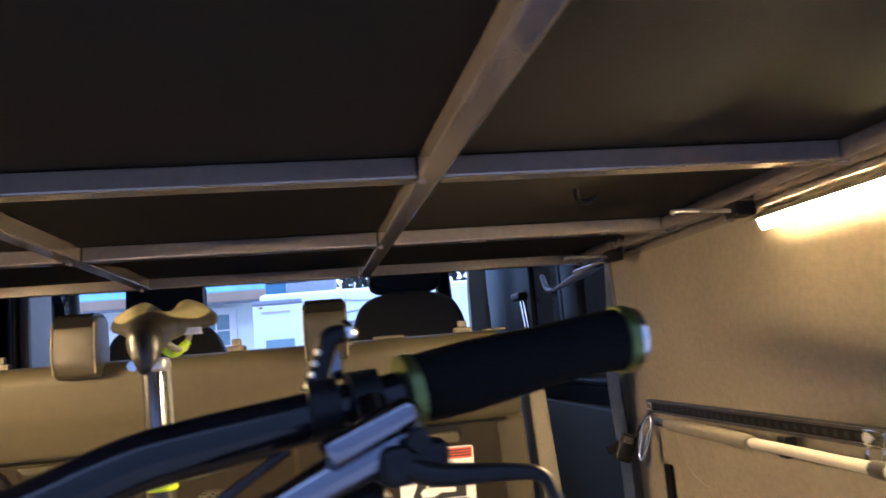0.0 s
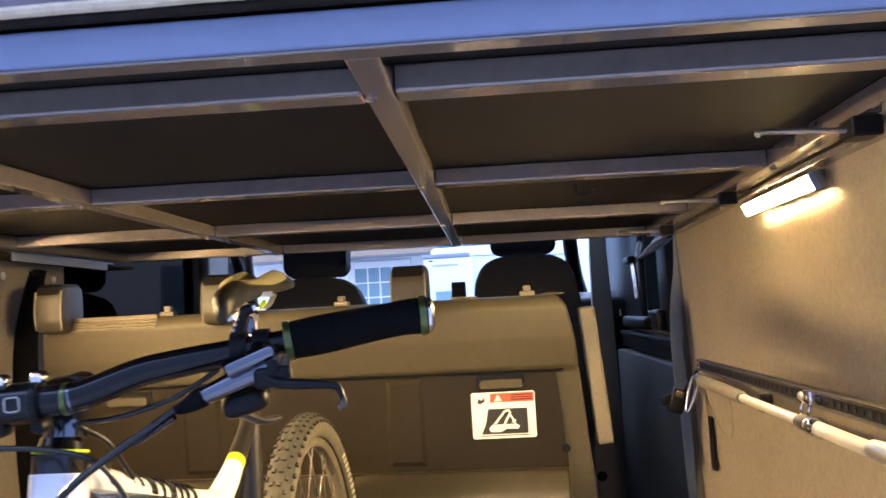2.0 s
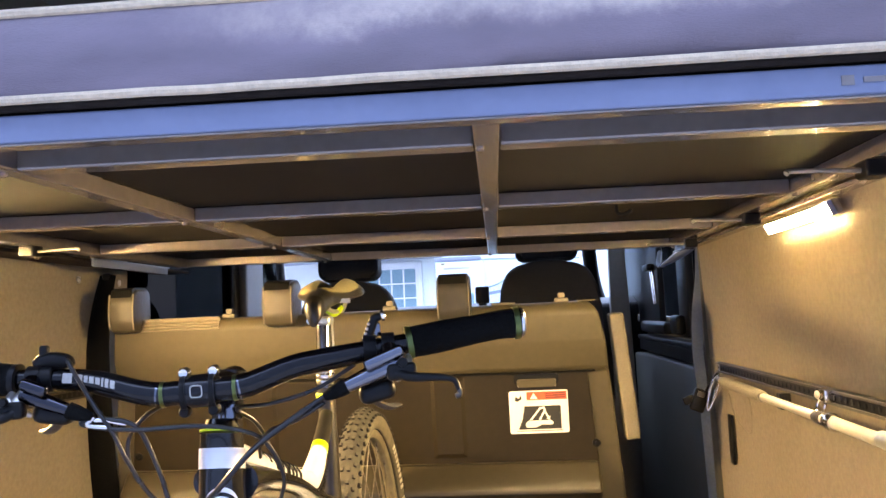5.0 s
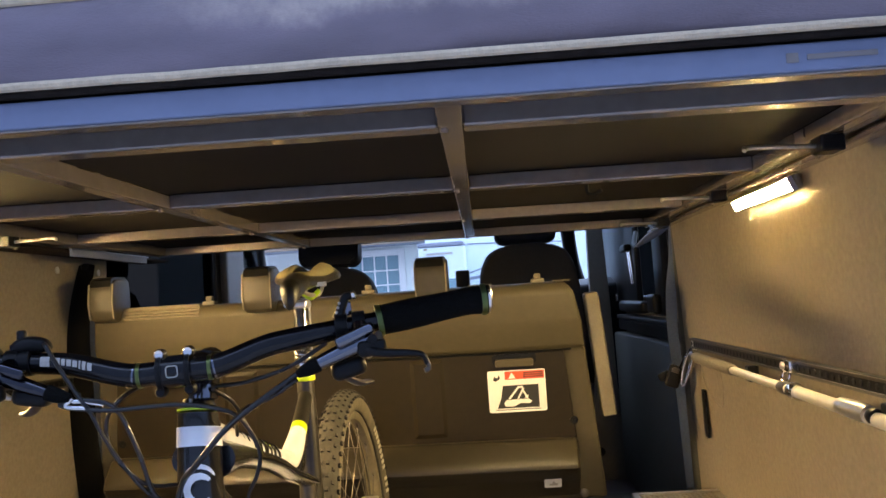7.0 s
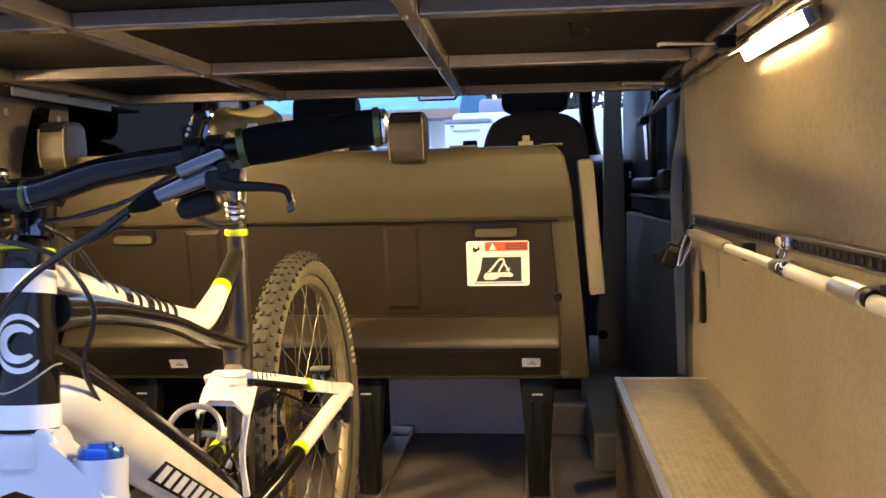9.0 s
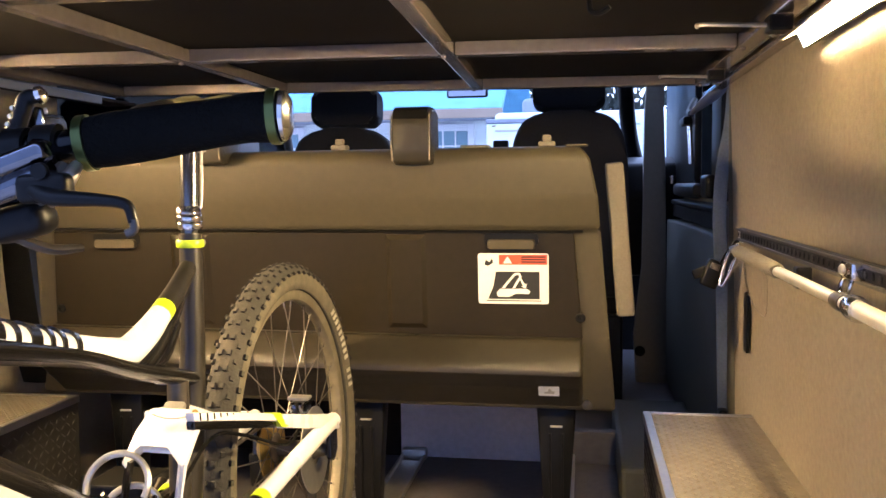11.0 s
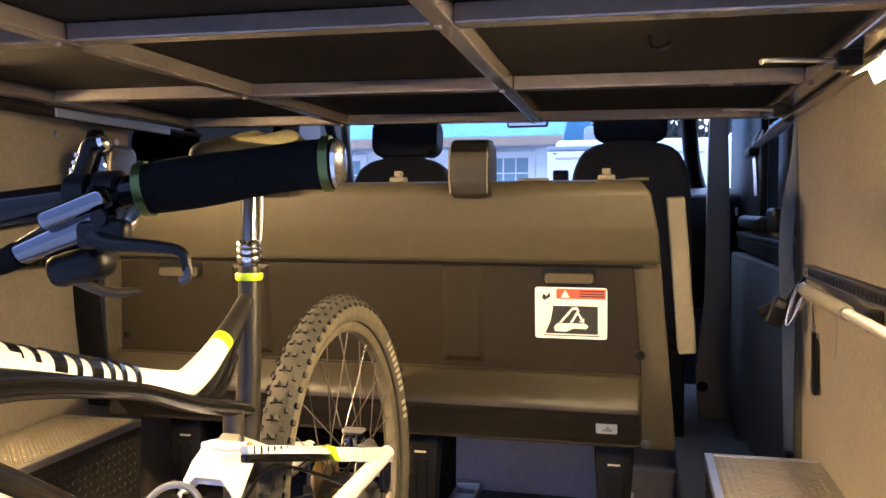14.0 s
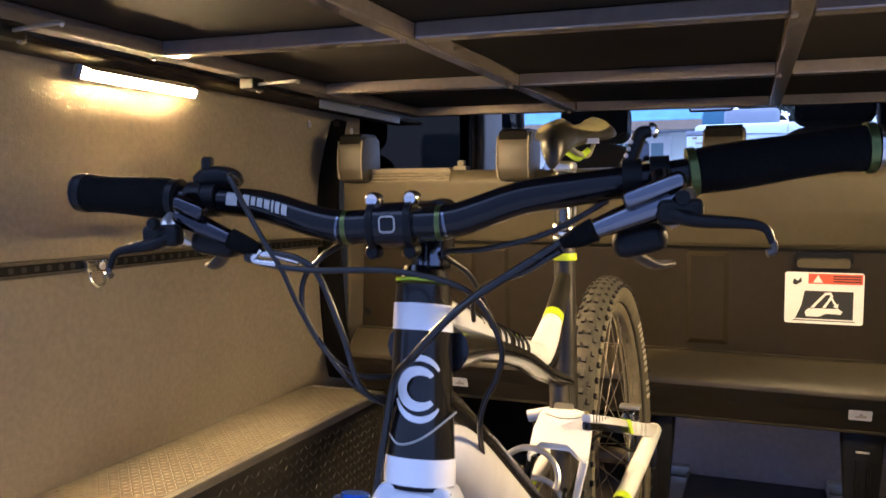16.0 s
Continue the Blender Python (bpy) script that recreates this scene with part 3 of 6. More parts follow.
mark("header", [(-0.031, 0.036), (0.075, 0.036), (0.075, 0.061), (-0.031, 0.061)], M_red)
mark("triangle", [(-0.022, 0.039), (-0.002, 0.039), (-0.012, 0.058)], M_white, 0, 0, 0.0006)
for k in range(3):
    mark("text_bar", [(0.018, 0.041 + k * 0.0063), (0.072, 0.041 + k * 0.0063), (0.072, 0.0445 + k * 0.0063), (0.018, 0.0445 + k * 0.0063)], M_ink, 0, 0, 0.0006)
mark("logo", [(-0.063, 0.036), (-0.056, 0.032), (-0.044, 0.040), (-0.046, 0.052), (-0.052, 0.042), (-0.060, 0.048)], M_ink)
mark("picture", [(-0.056, -0.052), (0.058, -0.052), (0.058, 0.018), (-0.038, 0.018), (-0.044, -0.02)], M_ink)
mark("cushion", [(-0.034, -0.046), (-0.010, -0.047), (0.006, -0.038), (0.034, -0.039), (0.038, -0.032), (0.030, -0.025), (-0.030, -0.026), (-0.037, -0.036)], M_white, 0, 0, 0.0006)
mark("seat_back", [(-0.026, -0.024), (-0.019, -0.024), (0.004, 0.008), (0.012, 0.010), (0.013, 0.005), (-0.002, -0.024), (0.004, -0.024), (0.019, 0.006), (0.014, 0.016), (0.002, 0.014)], M_white, 0, 0, 0.0006)
mark("arrow", [(0.012, -0.002), (0.015, 0.006), (0.018, 0.001), (0.026, -0.014), (0.030, -0.012), (0.028, -0.024), (0.018, -0.020), (0.022, -0.018), (0.016, -0.004)], M_white, 0, 0, 0.0012)
mark("rule", [(-0.060, -0.0575), (0.062, -0.0575), (0.062, -0.0555), (-0.060, -0.0555)], M_ink)

for xl in (0.288, -0.632):
    lb = frame_at((xl, 1.7535 + (0.009 if xl > 0 else 0.0), 0.389), (1, 0, 0), (0, -0.486, 0.874))
    tag = wpart("small_label", slab(rounded(0.046, 0.028, 0.003), 0.001, lb @ Matrix.Translation((0, 0, 0.0015))), M_white, bench, "small white pictogram label")
    wpart("pictogram", slab([(-0.010, -0.006), (0.012, -0.007), (0.013, 0.0), (0.006, 0.001), (0.003, 0.007), (-0.001, 0.006), (-0.002, -0.001), (-0.010, -0.002)], 0.0005, lb @ Matrix.Translation((0, 0, 0.0027))), M_greyprint, tag)

# seat cushion, fittings on the top edge
wpart("cushion", box(-0.96, 0.41, 1.96, 2.38, 0.335, 0.45, 0.03, 4), M_vinyl, bench, "", True)
for xt in (-0.175, 0.285, -0.62):
    t = wpart("latch", box(xt - 0.018, xt + 0.018, 1.725, 1.755, 0.927, 0.938, 0.003), M_foam, bench)
    wpart("latch_tab", box(xt - 0.009, xt + 0.009, 1.73, 1.748, 0.938, 0.952, 0.003), M_foam, t)
wpart("latch", box(0.098, 0.162, 1.73, 1.76, 0.927, 0.933, 0.002), M_foam, bench)
strip = wpart("top_strip", box(-0.86, -0.64, 1.712, 1.745, 0.926, 0.931, 0.001), M_foam, bench, "pale ribbed strip")
for k in range(22):
    wpart("strip_rib", box(-0.857 + k * 0.0098, -0.852 + k * 0.0098, 1.7105, 1.744, 0.9312, 0.9335, 0.0006, 1), M_foam, strip)
for yl, zl in ((1.7125, 0.9235), (1.7060, 0.9165), (1.7015, 0.9090), (1.6985, 0.9015)):
    wpart("strip_line", tube([(-0.862, yl, zl), (-0.638, yl, zl)], 0.0030, 8, curve=False), M_strip, strip, "", True)
wpart("top_strip", box(0.325, 0.372, 1.716, 1.745, 0.926, 0.931, 0.001), M_vinyl, bench, "ribbed strip")
arm = turned_box((0.038, 0.06, 0.336), frame_at((0.4415, 1.79, 0.7245), (1, 0, 0.085), (0, 1, 0.05)), 0.006, 3)
wpart("armrest", arm, M_foam, bench, "pale grey raised armrest", True)

hp = [(0.03, 0.0), (0.0, 0.004), (-0.012, 0.03), (-0.012, 0.085), (-0.004, 0.108), (0.012, 0.119), (0.075, 0.121), (0.092, 0.112), (0.098, 0.05), (0.09, 0.015)]


def headrest(x, w, z, vinyl=M_headrest):
    h = prism_x([(1.668 + a, z + b) for a, b in hp], x - w / 2, x + w / 2, 0.008, 3)
    hd = wpart("headrest", h, vinyl, bench, "", True)
    cap = prism_x([(1.6535, z + 0.096), (1.6615, z + 0.1165), (1.680, z + 0.1235), (1.743, z + 0.1250), (1.760, z + 0.117), (1.743, z + 0.1185), (1.680, z + 0.1165), (1.666, z + 0.108)], x - w / 2 + 0.006, x + w / 2 - 0.006, 0.001, 1)
    wpart("headrest_top", cap, M_black, hd)
    for sx in (-1, 1):
        wpart("headrest_piping", tube([(x + sx * w / 2 * 0.93, 1.660, z + 0.01), (x + sx * w / 2 * 0.95, 1.6545, z + 0.05), (x + sx * w / 2 * 0.94, 1.660, z + 0.105)], 0.0022, 6), M_foam, hd, "", True)


headrest(-0.891, 0.070, 0.897)
headrest(-0.463, 0.080, 0.897)
headrest(0.003, 0.086, 0.890, M_headrest_dark)

for xl in (0.302, -0.152, -0.78):
    leg = slab([(-0.046, 0.335), (0.046, 0.335), (0.03, 0.10), (0.026, 0.012), (-0.026, 0.012), (-0.03, 0.10)], 0.05, frame_at((xl, 1.885, 0), (1, 0, 0), (0, 0, 1)), 0.006)
    lg = wpart("leg", leg, M_black, bench, "glossy black steel leg", True)
    for dx in (-0.014, 0.014):
        wpart("leg_rib", box(xl + dx - 0.003, xl + dx + 0.003, 1.8305, 1.836, 0.03, 0.27, 0.001), M_black, lg)
    wpart("leg_slot", box(xl - 0.014, xl + 0.014, 1.8315, 1.836, 0.285, 0.289, 0), M_greyprint, lg)
    wpart("foot_rail", box(xl - 0.034, xl + 0.034, 1.80, 2.36, 0.0, 0.008, 0.002), M_alu, bench, "worn metal floor rail")
    for sx in (-1, 1):
        wpart("rail_lip", box(xl + sx * 0.034 - 0.004, xl + sx * 0.034 + 0.004, 1.80, 2.38, 0.0082, 0.022, 0.0015), M_alu, bench, "worn bright lip of the floor rail")
    wpart("rail_end", box(xl - 0.038, xl + 0.038, 2.3805, 2.415, 0.0, 0.034, 0.005), M_alu, bench, "bright metal rail end")
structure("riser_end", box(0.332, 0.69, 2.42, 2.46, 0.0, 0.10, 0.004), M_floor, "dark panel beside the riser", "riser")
# added near-black sheet where only deep shade lies beside the riser
structure("riser_dark", box(-1.09, -0.2005, 2.42, 2.46, 0.0, 0.42, 0.004), M_base, "near-black panel standing in for the shade below the driver seat", "riser")
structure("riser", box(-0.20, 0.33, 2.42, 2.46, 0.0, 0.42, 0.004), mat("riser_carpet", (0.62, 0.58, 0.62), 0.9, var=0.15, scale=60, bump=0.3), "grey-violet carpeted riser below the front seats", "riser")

# ---- wheel boxes with tread plate ----


def wheel_box(name, x0, x1, y0, y1, top, inner):
    """A box over the wheel arch: plate top with raised lozenges, angle trim along its edges."""
    b = thing(name, "wheel arch box covered in worn tread plate with aluminium edge trim", "storage box", ((x0 + x1) / 2, (y0 + y1) / 2, 0), "wheel boxes")
    wpart("body", box(x0, x1, y0, y1, 0.0, top - 0.004, 0.002), M_plateshade, b, "tread plate sides, darkened as in shade")
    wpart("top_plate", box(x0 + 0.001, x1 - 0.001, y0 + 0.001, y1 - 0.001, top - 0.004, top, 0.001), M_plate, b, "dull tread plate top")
    tb = bmesh.new()
    step = 0.0128
    for i in range(int((x1 - x0 - 0.02) / step)):
        for k in range(int((y1 - y0 - 0.02) / step)):
            cx, cy = x0 + 0.018 + i * step, y0 + 0.018 + k * step
            a = radians(45 if (i + k) % 2 else -45)
            ca, sa = math.cos(a), math.sin(a)
            q = [tb.verts.new((cx + u * ca - v * sa, cy + u * sa + v * ca, top + h)) for u, v, h in ((-0.0066, 0, 0), (0, -0.0021, 0), (0.0066, 0, 0), (0, 0.0021, 0), (-0.0024, 0, 0.0013), (0.0024, 0, 0.0013))]
            for f in ((0, 1, 4), (1, 5, 4), (1, 2, 5), (2, 3, 5), (3, 4, 5), (3, 0, 4)):
                tb.faces.new([q[j] for j in f])
    t = wpart("treads", tb, M_plate, b)
    t["kind"] = "stuff"
    xe = x0 if inner < 0 else x1
    sb = bmesh.new()
    for i in range(int((y1 - y0 - 0.02) / 0.02)):
        for k in range(int((top - 0.03) / 0.02)):
            cy, cz = y0 + 0.02 + i * 0.02, 0.02 + k * 0.02
            a = radians(45 if (i + k) % 2 else -45)
            ca, sa = math.cos(a), math.sin(a)
            q = [sb.verts.new((xe + inner * h, cy + u * ca - v * sa, cz + u * sa + v * ca)) for u, v, h in ((-0.0095, 0, 0), (0, -0.0027, 0), (0.0095, 0, 0), (0, 0.0027, 0), (-0.003, 0, 0.0014), (0.003, 0, 0.0014))]
            for f in ((0, 1, 4), (1, 5, 4), (1, 2, 5), (2, 3, 5), (3, 4, 5), (3, 0, 4)):
                sb.faces.new([q[j] for j in f])
    t = wpart("side_treads", sb, M_plateshade, b)
    t["kind"] = "stuff"
    for side_x in (xe,):
        wpart("edge_trim", box(side_x - 0.013 if inner > 0 else side_x - 0.0025, side_x + 0.0025 if inner > 0 else side_x + 0.013, y0, y1 + 0.0025, top + 0.0003, top + 0.0028, 0.0008), M_alu, b, "thin aluminium angle")
        wpart("edge_trim", box(side_x + (0.0005 if inner > 0 else -0.0028), side_x + (0.0028 if inner > 0 else -0.0005), y0, y1 + 0.0025, top - 0.014, top, 0.0006), M_alu, b, "thin aluminium angle")
    wpart("end_trim", box(x0 + 0.014, x1 - 0.002, y1 - 0.012, y1 + 0.0025, top + 0.0003, top + 0.0028, 0.0008), M_alu, b, "thin aluminium angle")
    return b


wheel_box("wheel_box", 0.492, 0.714, 0.20, 1.728, 0.356, -1)
wheel_box("wheel_box", -1.045, -0.822, 0.20, 1.700, 0.356, 1)

# ---- lamps ----


def led_lamp(x, y0, y1, z, side, lit):
    """A slim LED bar on the wall, its diffuser tipped down and inwards."""
    l = thing("led_bar_lamp", "lit warm-white LED bar lamp fixed high on the carpeted wall", "lamp", (x, (y0 + y1) / 2, z), "wall lamps")
    tip = pose(0, 0, 0, 0, side * 66, 0)
    d = (y1 - y0) / 2
    part("housing", box(-0.0125, 0.0125, -d - 0.006, d + 0.006, 0.001, 0.012, 0.004, 3, None, tip), M_foam, l, "", True)
    for e in (-1, 1):
        part("end_cap", box(-0.0125, 0.0125, e * (d + 0.004) - 0.003, e * (d + 0.004) + 0.003, -0.008, 0.001, 0.0015, 2, None, tip), M_rail, l)
        part("bracket", box(-0.003 + side * 0.012, 0.012 + side * 0.012, e * (d - 0.03) - 0.006, e * (d - 0.03) + 0.006, 0.002, 0.018, 0.002), M_foam, l)
    # two unseen shields, added to cut the light towards wall and boards
    part("lip", box(side * 0.0117 - 0.0006, side * 0.0117 + 0.0006, -d - 0.005, d + 0.005, -0.0092, 0.0012, 0.0004, 1, None, tip), M_foam, l)
    part("visor", box(-side * 0.0117 - 0.0008, -side * 0.0117 + 0.0008, -d - 0.005, d + 0.005, -0.030, 0.0012, 0.0004, 1, None, tip), M_foam, l)
    part("diffuser", box(-0.0105, 0.0105, -d, d, -0.0045, 0.0005, 0.0015, 2, None, tip), lit, l, "glowing frosted diffuser", True)
    return l


led_lamp(0.668, 0.865, 1.185, 1.046, 1, M_led)
led_lamp(-0.985, 0.88, 1.172, 1.072, -1, M_led_warm)

# ---- rails and gear on the walls ----


def track(name, x, y0, y1, z, side, label):
    t = thing(name, label, "track", (x, (y0 + y1) / 2, z), "lashing tracks", "")
    wpart("channel", box(x - 0.006, x + 0.006, y0, y1, z - 0.014, z + 0.014, 0.002), M_black, t)
    for lip in (-1, 1):
        wpart("lip", box(x - side * 0.0065 - 0.003, x - side * 0.0065 + 0.003, y0, y1, z + lip * 0.0105 - 0.0025, z + lip * 0.0105 + 0.0025, 0.001), M_grime, t)
    n = int((y1 - y0) / 0.025)
    for k in range(n):
        wpart("hole_stud", lathe([(0.0055, 0), (0.0055, 0.001), (0.0035, 0.0016)], pose(x - side * 0.0065, y0 + 0.015 + k * 0.025, z, 0, -90 * side, 0), 8), M_ink, t)
    return t


track("lashing_track", 0.697, 0.22, 1.80, 0.735, 1, "black slotted lashing track along the carpeted wall")
track("lashing_track", -1.026, 0.22, 1.84, 0.742, -1, "black slotted lashing track along the carpeted wall")


def track_ring(x, y, z, side):
    r = thing("lashing_ring", "bright metal lashing ring clipped into the wall track", "ring", (x, y, z), "lashing rings")
    part("clip", box(-0.009, 0.009, -0.022, 0.022, -0.011, 0.011, 0.003), M_chrome, r, "", True)
    part("button", lathe([(0.007, 0), (0.007, 0.010), (0.004, 0.013)], pose(0, 0.012, 0, 0, -90 * side, 0), 12), M_alu, r, "", True)
    pts_ = [(-side * (0.008 + 0.012 * math.sin(a) * 0.4), 0.017 * math.cos(a), -0.018 - 0.017 * math.sin(a)) for a in (2 * math.pi * k / 20 for k in range(20))]
    part("ring", tube(pts_, 0.0028, 8, closed=True), M_chrome, r, "", True)


track_ring(0.684, 1.01, 0.738, 1)
track_ring(-1.012, 0.925, 0.738, -1)

pole = thing("telescopic_pole", "cream enamel telescopic pole with foam grip lying along the wall track", "pole", (0.66, 1.0, 0.70))
wpart("inner_tube", rod((0.661, 1.30, 0.707), (0.664, 0.93, 0.703), 0.0085), M_pole, pole, "", True)
wpart("outer_tube", rod((0.664, 0.93, 0.703), (0.666, 0.34, 0.695), 0.0102), M_pole, pole, "", True)
wpart("foam_grip", tube([(0.658, 1.62, 0.712), (0.6585, 1.60, 0.712), (0.659, 1.45, 0.7105), (0.6605, 1.31, 0.708), (0.6605, 1.295, 0.7075)], [0.0095, 0.0125, 0.013, 0.0125, 0.010], 16), M_foam, pole, "beige foam grip", True)
wpart("tip", rod((0.6575, 1.66, 0.713), (0.658, 1.62, 0.712), 0.008), M_black, pole, "", True)
for y, r, m_, ln in ((0.985, 0.0115, M_grime, 0.03), (0.93, 0.0150, M_chrome, 0.03), (0.70, 0.0135, M_alu, 0.09), (0.64, 0.012, M_black, 0.012)):
    wpart("collar", tube([(0.6635, y + ln / 2, 0.7035), (0.6638, y, 0.703), (0.664, y - ln / 2, 0.7025)], [r * 0.92, r, r * 0.92], 16), m_, pole, "", True)
for y in (0.62, 1.22):
    wpart("wall_clip", box(0.668, 0.69, y - 0.012, y + 0.012, 0.69, 0.722, 0.003), M_black, pole)
wpart("cord", tube([(0.664, 1.60, 0.70), (0.675, 1.58, 0.63), (0.69, 1.52, 0.60), (0.69, 1.50, 0.66), (0.68, 1.49, 0.70)], 0.0008, 6), M_foam, pole, "", True)

wpart("plate", slab(rounded(0.034, 0.125, 0.004), 0.006, frame_at((0.7045, 1.745, 0.552), (0, -1, 0), (0, 0, 1)), 0.0015), M_black, thing("switch_plate", "narrow black switch plate set in the carpeted wall", "switch", (0.71, 1.745, 0.552)))

# carabiner and buckle at the head of the track
cb = thing("carabiner", "polished carabiner hooked on the end of the wall track", "carabiner", (0.68, 1.80, 0.70))
ca, cz_ = Vector((0.684, 1.775, 0.714)), Vector((0.652, 1.768, 0.626))
cd_ = (cz_ - ca).normalized()
cs_ = cd_.cross(Vector((0.3, 1, 0))).normalized()
cp = []
for k in range(32):
    a = 2 * math.pi * k / 32
    cp.append(ca.lerp(cz_, 0.5) + cd_ * 0.047 * math.sin(a) + cs_ * (0.0085 - 0.002 * math.sin(a)) * math.cos(a))
wpart("loop", tube(cp, 0.0042, 10, closed=True), M_chrome, cb, "", True)
wpart("gate_nut", rod(ca.lerp(cz_, 0.35) + cs_ * 0.0082, ca.lerp(cz_, 0.62) + cs_ * 0.0082, 0.0058), M_chrome, cb, "", True)
wpart("ring", box(0.690, 0.710, 1.772, 1.795, 0.718, 0.748, 0.004), M_alu, cb, "", True)
wpart("strap", tube([(0.686, 1.778, 0.722), (0.672, 1.79, 0.70), (0.660, 1.81, 0.672)], 0.010, 8, 4, 0.3), M_black, cb, "black strap", True)
bk = thing("belt_buckle", "black plastic belt buckle hanging beside the wall", "buckle", (0.64, 1.84, 0.65))
wpart("body", turned_box((0.040, 0.026, 0.062), pose(0.644, 1.835, 0.645, 0, 22, 0), 0.007, 3), M_black, bk, "", True)
wpart("tongue", turned_box((0.034, 0.012, 0.022), pose(0.618, 1.835, 0.648, 0, -22, 0), 0.005, 3), M_black, bk, "", True)
wpart("release", turned_box((0.020, 0.006, 0.014), pose(0.648, 1.82, 0.662, 0, 22, 0), 0.002), M_grime, bk, "", True)

belt = thing("seat_belt", "grey-blue seat belt webbing hanging beside the sliding door", "seat belt", (0.67, 1.93, 0.3))
bp = [(0.700, 1.985, 1.07), (0.697, 1.98, 0.98), (0.684, 1.97, 0.88), (0.678, 1.965, 0.78), (0.680, 1.96, 0.70), (0.686, 1.96, 0.60), (0.690, 1.96, 0.45), (0.695, 1.965, 0.30)]
wpart("webbing", tube(bp, [0.006, 0.010, 0.015, 0.0155, 0.0155, 0.015, 0.015, 0.015], 12, flat=0.12, up=(0, 1, 0)), M_belt, belt, "", True)
wpart("anchor", box(0.68, 0.70, 1.935, 1.975, 0.26, 0.31, 0.004), M_black, belt)
structure("trim_east", tube([(0.715, 1.95, 1.4), (0.718, 1.95, 0.9), (0.722, 1.95, 0.4), (0.725, 1.95, 0.02)], 0.024, 10), M_green, "padded edge trim at the end of the carpeted wall", "trim", True)
lb_ = thing("seat_belt", "black seat belt webbing hanging beside the carpeted wall", "seat belt", (-1.01, 1.79, 0.36))
wpart("webbing", tube([(-0.994, 1.79, 1.066), (-0.996, 1.765, 1.00), (-1.000, 1.740, 0.90), (-1.003, 1.737, 0.80), (-1.006, 1.758, 0.6), (-1.006, 1.785, 0.44), (-1.006, 1.80, 0.361)], [0.024, 0.028, 0.034, 0.038, 0.041, 0.041, 0.034], 12, flat=0.16, up=(0, 1, 0)), M_rubber, lb_, "", True)
wpart("guide", box(-1.010, -0.984, 1.780, 1.810, 1.03, 1.072, 0.008, 3), M_black, lb_, "", True)

# ---- cab ----


def front_seat(m, label):
    s_ = thing("front_seat", label, "car seat", (0, 0, 0), "front seats")
    bb = bmesh.new()
    outline = [(-0.215, 0.42), (-0.222, 0.70), (-0.215, 0.92), (-0.205, 1.01), (-0.175, 1.075), (-0.125, 1.105), (-0.06, 1.114), (0.06, 1.114), (0.125, 1.105), (0.175, 1.075), (0.205, 1.01), (0.215, 0.92), (0.222, 0.70), (0.215, 0.42)]
    slab(outline, 0.13, frame_at((0, 0.13, 0), (1, 0, 0), (0, 0.12, 1)), 0.022, bb, 3)
    part("backrest", bb, M_seat, s_, "", True)
    part("cushion", box(-0.24, 0.24, 0.1, 0.6, 0.36, 0.50, 0.04, 3), M_seat, s_, "", True)
    part("base", box(-0.2, 0.2, 0.08, 0.5, 0.0, 0.36, 0.01), M_black, s_)
    hb = slab(rounded(0.268, 0.145, 0.035, 6), 0.10, frame_at((0, 0.27, 1.195), (1, 0, 0), (0, 0.12, 1)), 0.018, None, 3)
    hr_ = part("headrest", hb, M_seat, s_, "", True)
    for sx in (-0.075, 0.075):
        part("post", rod((sx, 0.22, 1.09), (sx, 0.225, 1.15), 0.007), M_chrome, hr_, "", True)
    s_.matrix_basis = m
    return s_


fs = front_seat(pose(0.308, 2.93, 0.0), "black cloth front passenger seat with headrest")
copy_thing(fs, pose(-0.565, 2.93, -0.046))["label"] = "black cloth driver seat with headrest"

# pillars and door on the sliding door's side
bp_ = slab([(0.585, 0.0), (0.72, 0.0), (0.725, 0.25), (0.705, 0.45), (0.700, 0.85), (0.690, 1.15), (0.71, 1.6), (0.63, 1.6), (0.615, 1.15), (0.610, 0.85), (0.608, 0.5), (0.575, 0.2)], 0.06, frame_at((0.0, 3.54, 0.0), (1, 0, 0), (0, 0, 1)), 0.012)
structure("pillar_east", bp_, M_pillar, "grey moulded plastic door pillar trim", "pillar", True)
pb = thing("pillar_cap", "round black bolt cap low on the pillar trim", "cap", (0.60, 3.475, 0.14))
part("cap", lathe([(0.022, 0), (0.022, 0.006), (0.014, 0.010), (0.010, 0.008)], pose(0, 0, 0, 90), 18), M_black, pb, "", True)
structure("step_east", box(0.46, 0.698, 2.05, 2.75, 0.0, 0.12, 0.012), M_green, "dark plastic step beside the bench", "step")
structure("door_east", prism_x([(1.99, 0.03), (3.42, 0.03), (3.42, 0.700), (2.60, 0.705), (1.99, 0.712)], 0.700, 0.772, 0.010, 2), M_green, "dark grey-green sliding door trim panel", "door", True)
structure("door_band", box(0.722, 0.774, 2.0, 3.40, 0.714, 0.760, 0.004), M_black, "glossy black band above the door trim", "trim")
structure("door_shelf", box(0.712, 0.778, 2.0, 3.38, 0.762, 0.782, 0.006), M_black, "glossy black ledge above the door trim", "trim")
dv = thing("door_frame", "black door window frame with bright sealing strips", "door frame", (0.74, 3.05, 0.8))
wpart("post", box(0.748, 0.776, 2.98, 3.98, 0.79, 1.60, 0.01), M_black, dv, "", True)
for dy in (0.0, 0.045):
    wpart("sealing_strip", tube([(0.745, 3.105 - dy, 1.065), (0.744, 3.075 - dy, 0.99), (0.744, 3.055 - dy, 0.915)], [0.007, 0.005, 0.003], 8, 4), M_chrome, dv, "bright strip", True)
wpart("latch_housing", box(0.715, 0.747, 3.02, 3.16, 1.055, 1.085, 0.010, 3), M_black, dv, "", True)
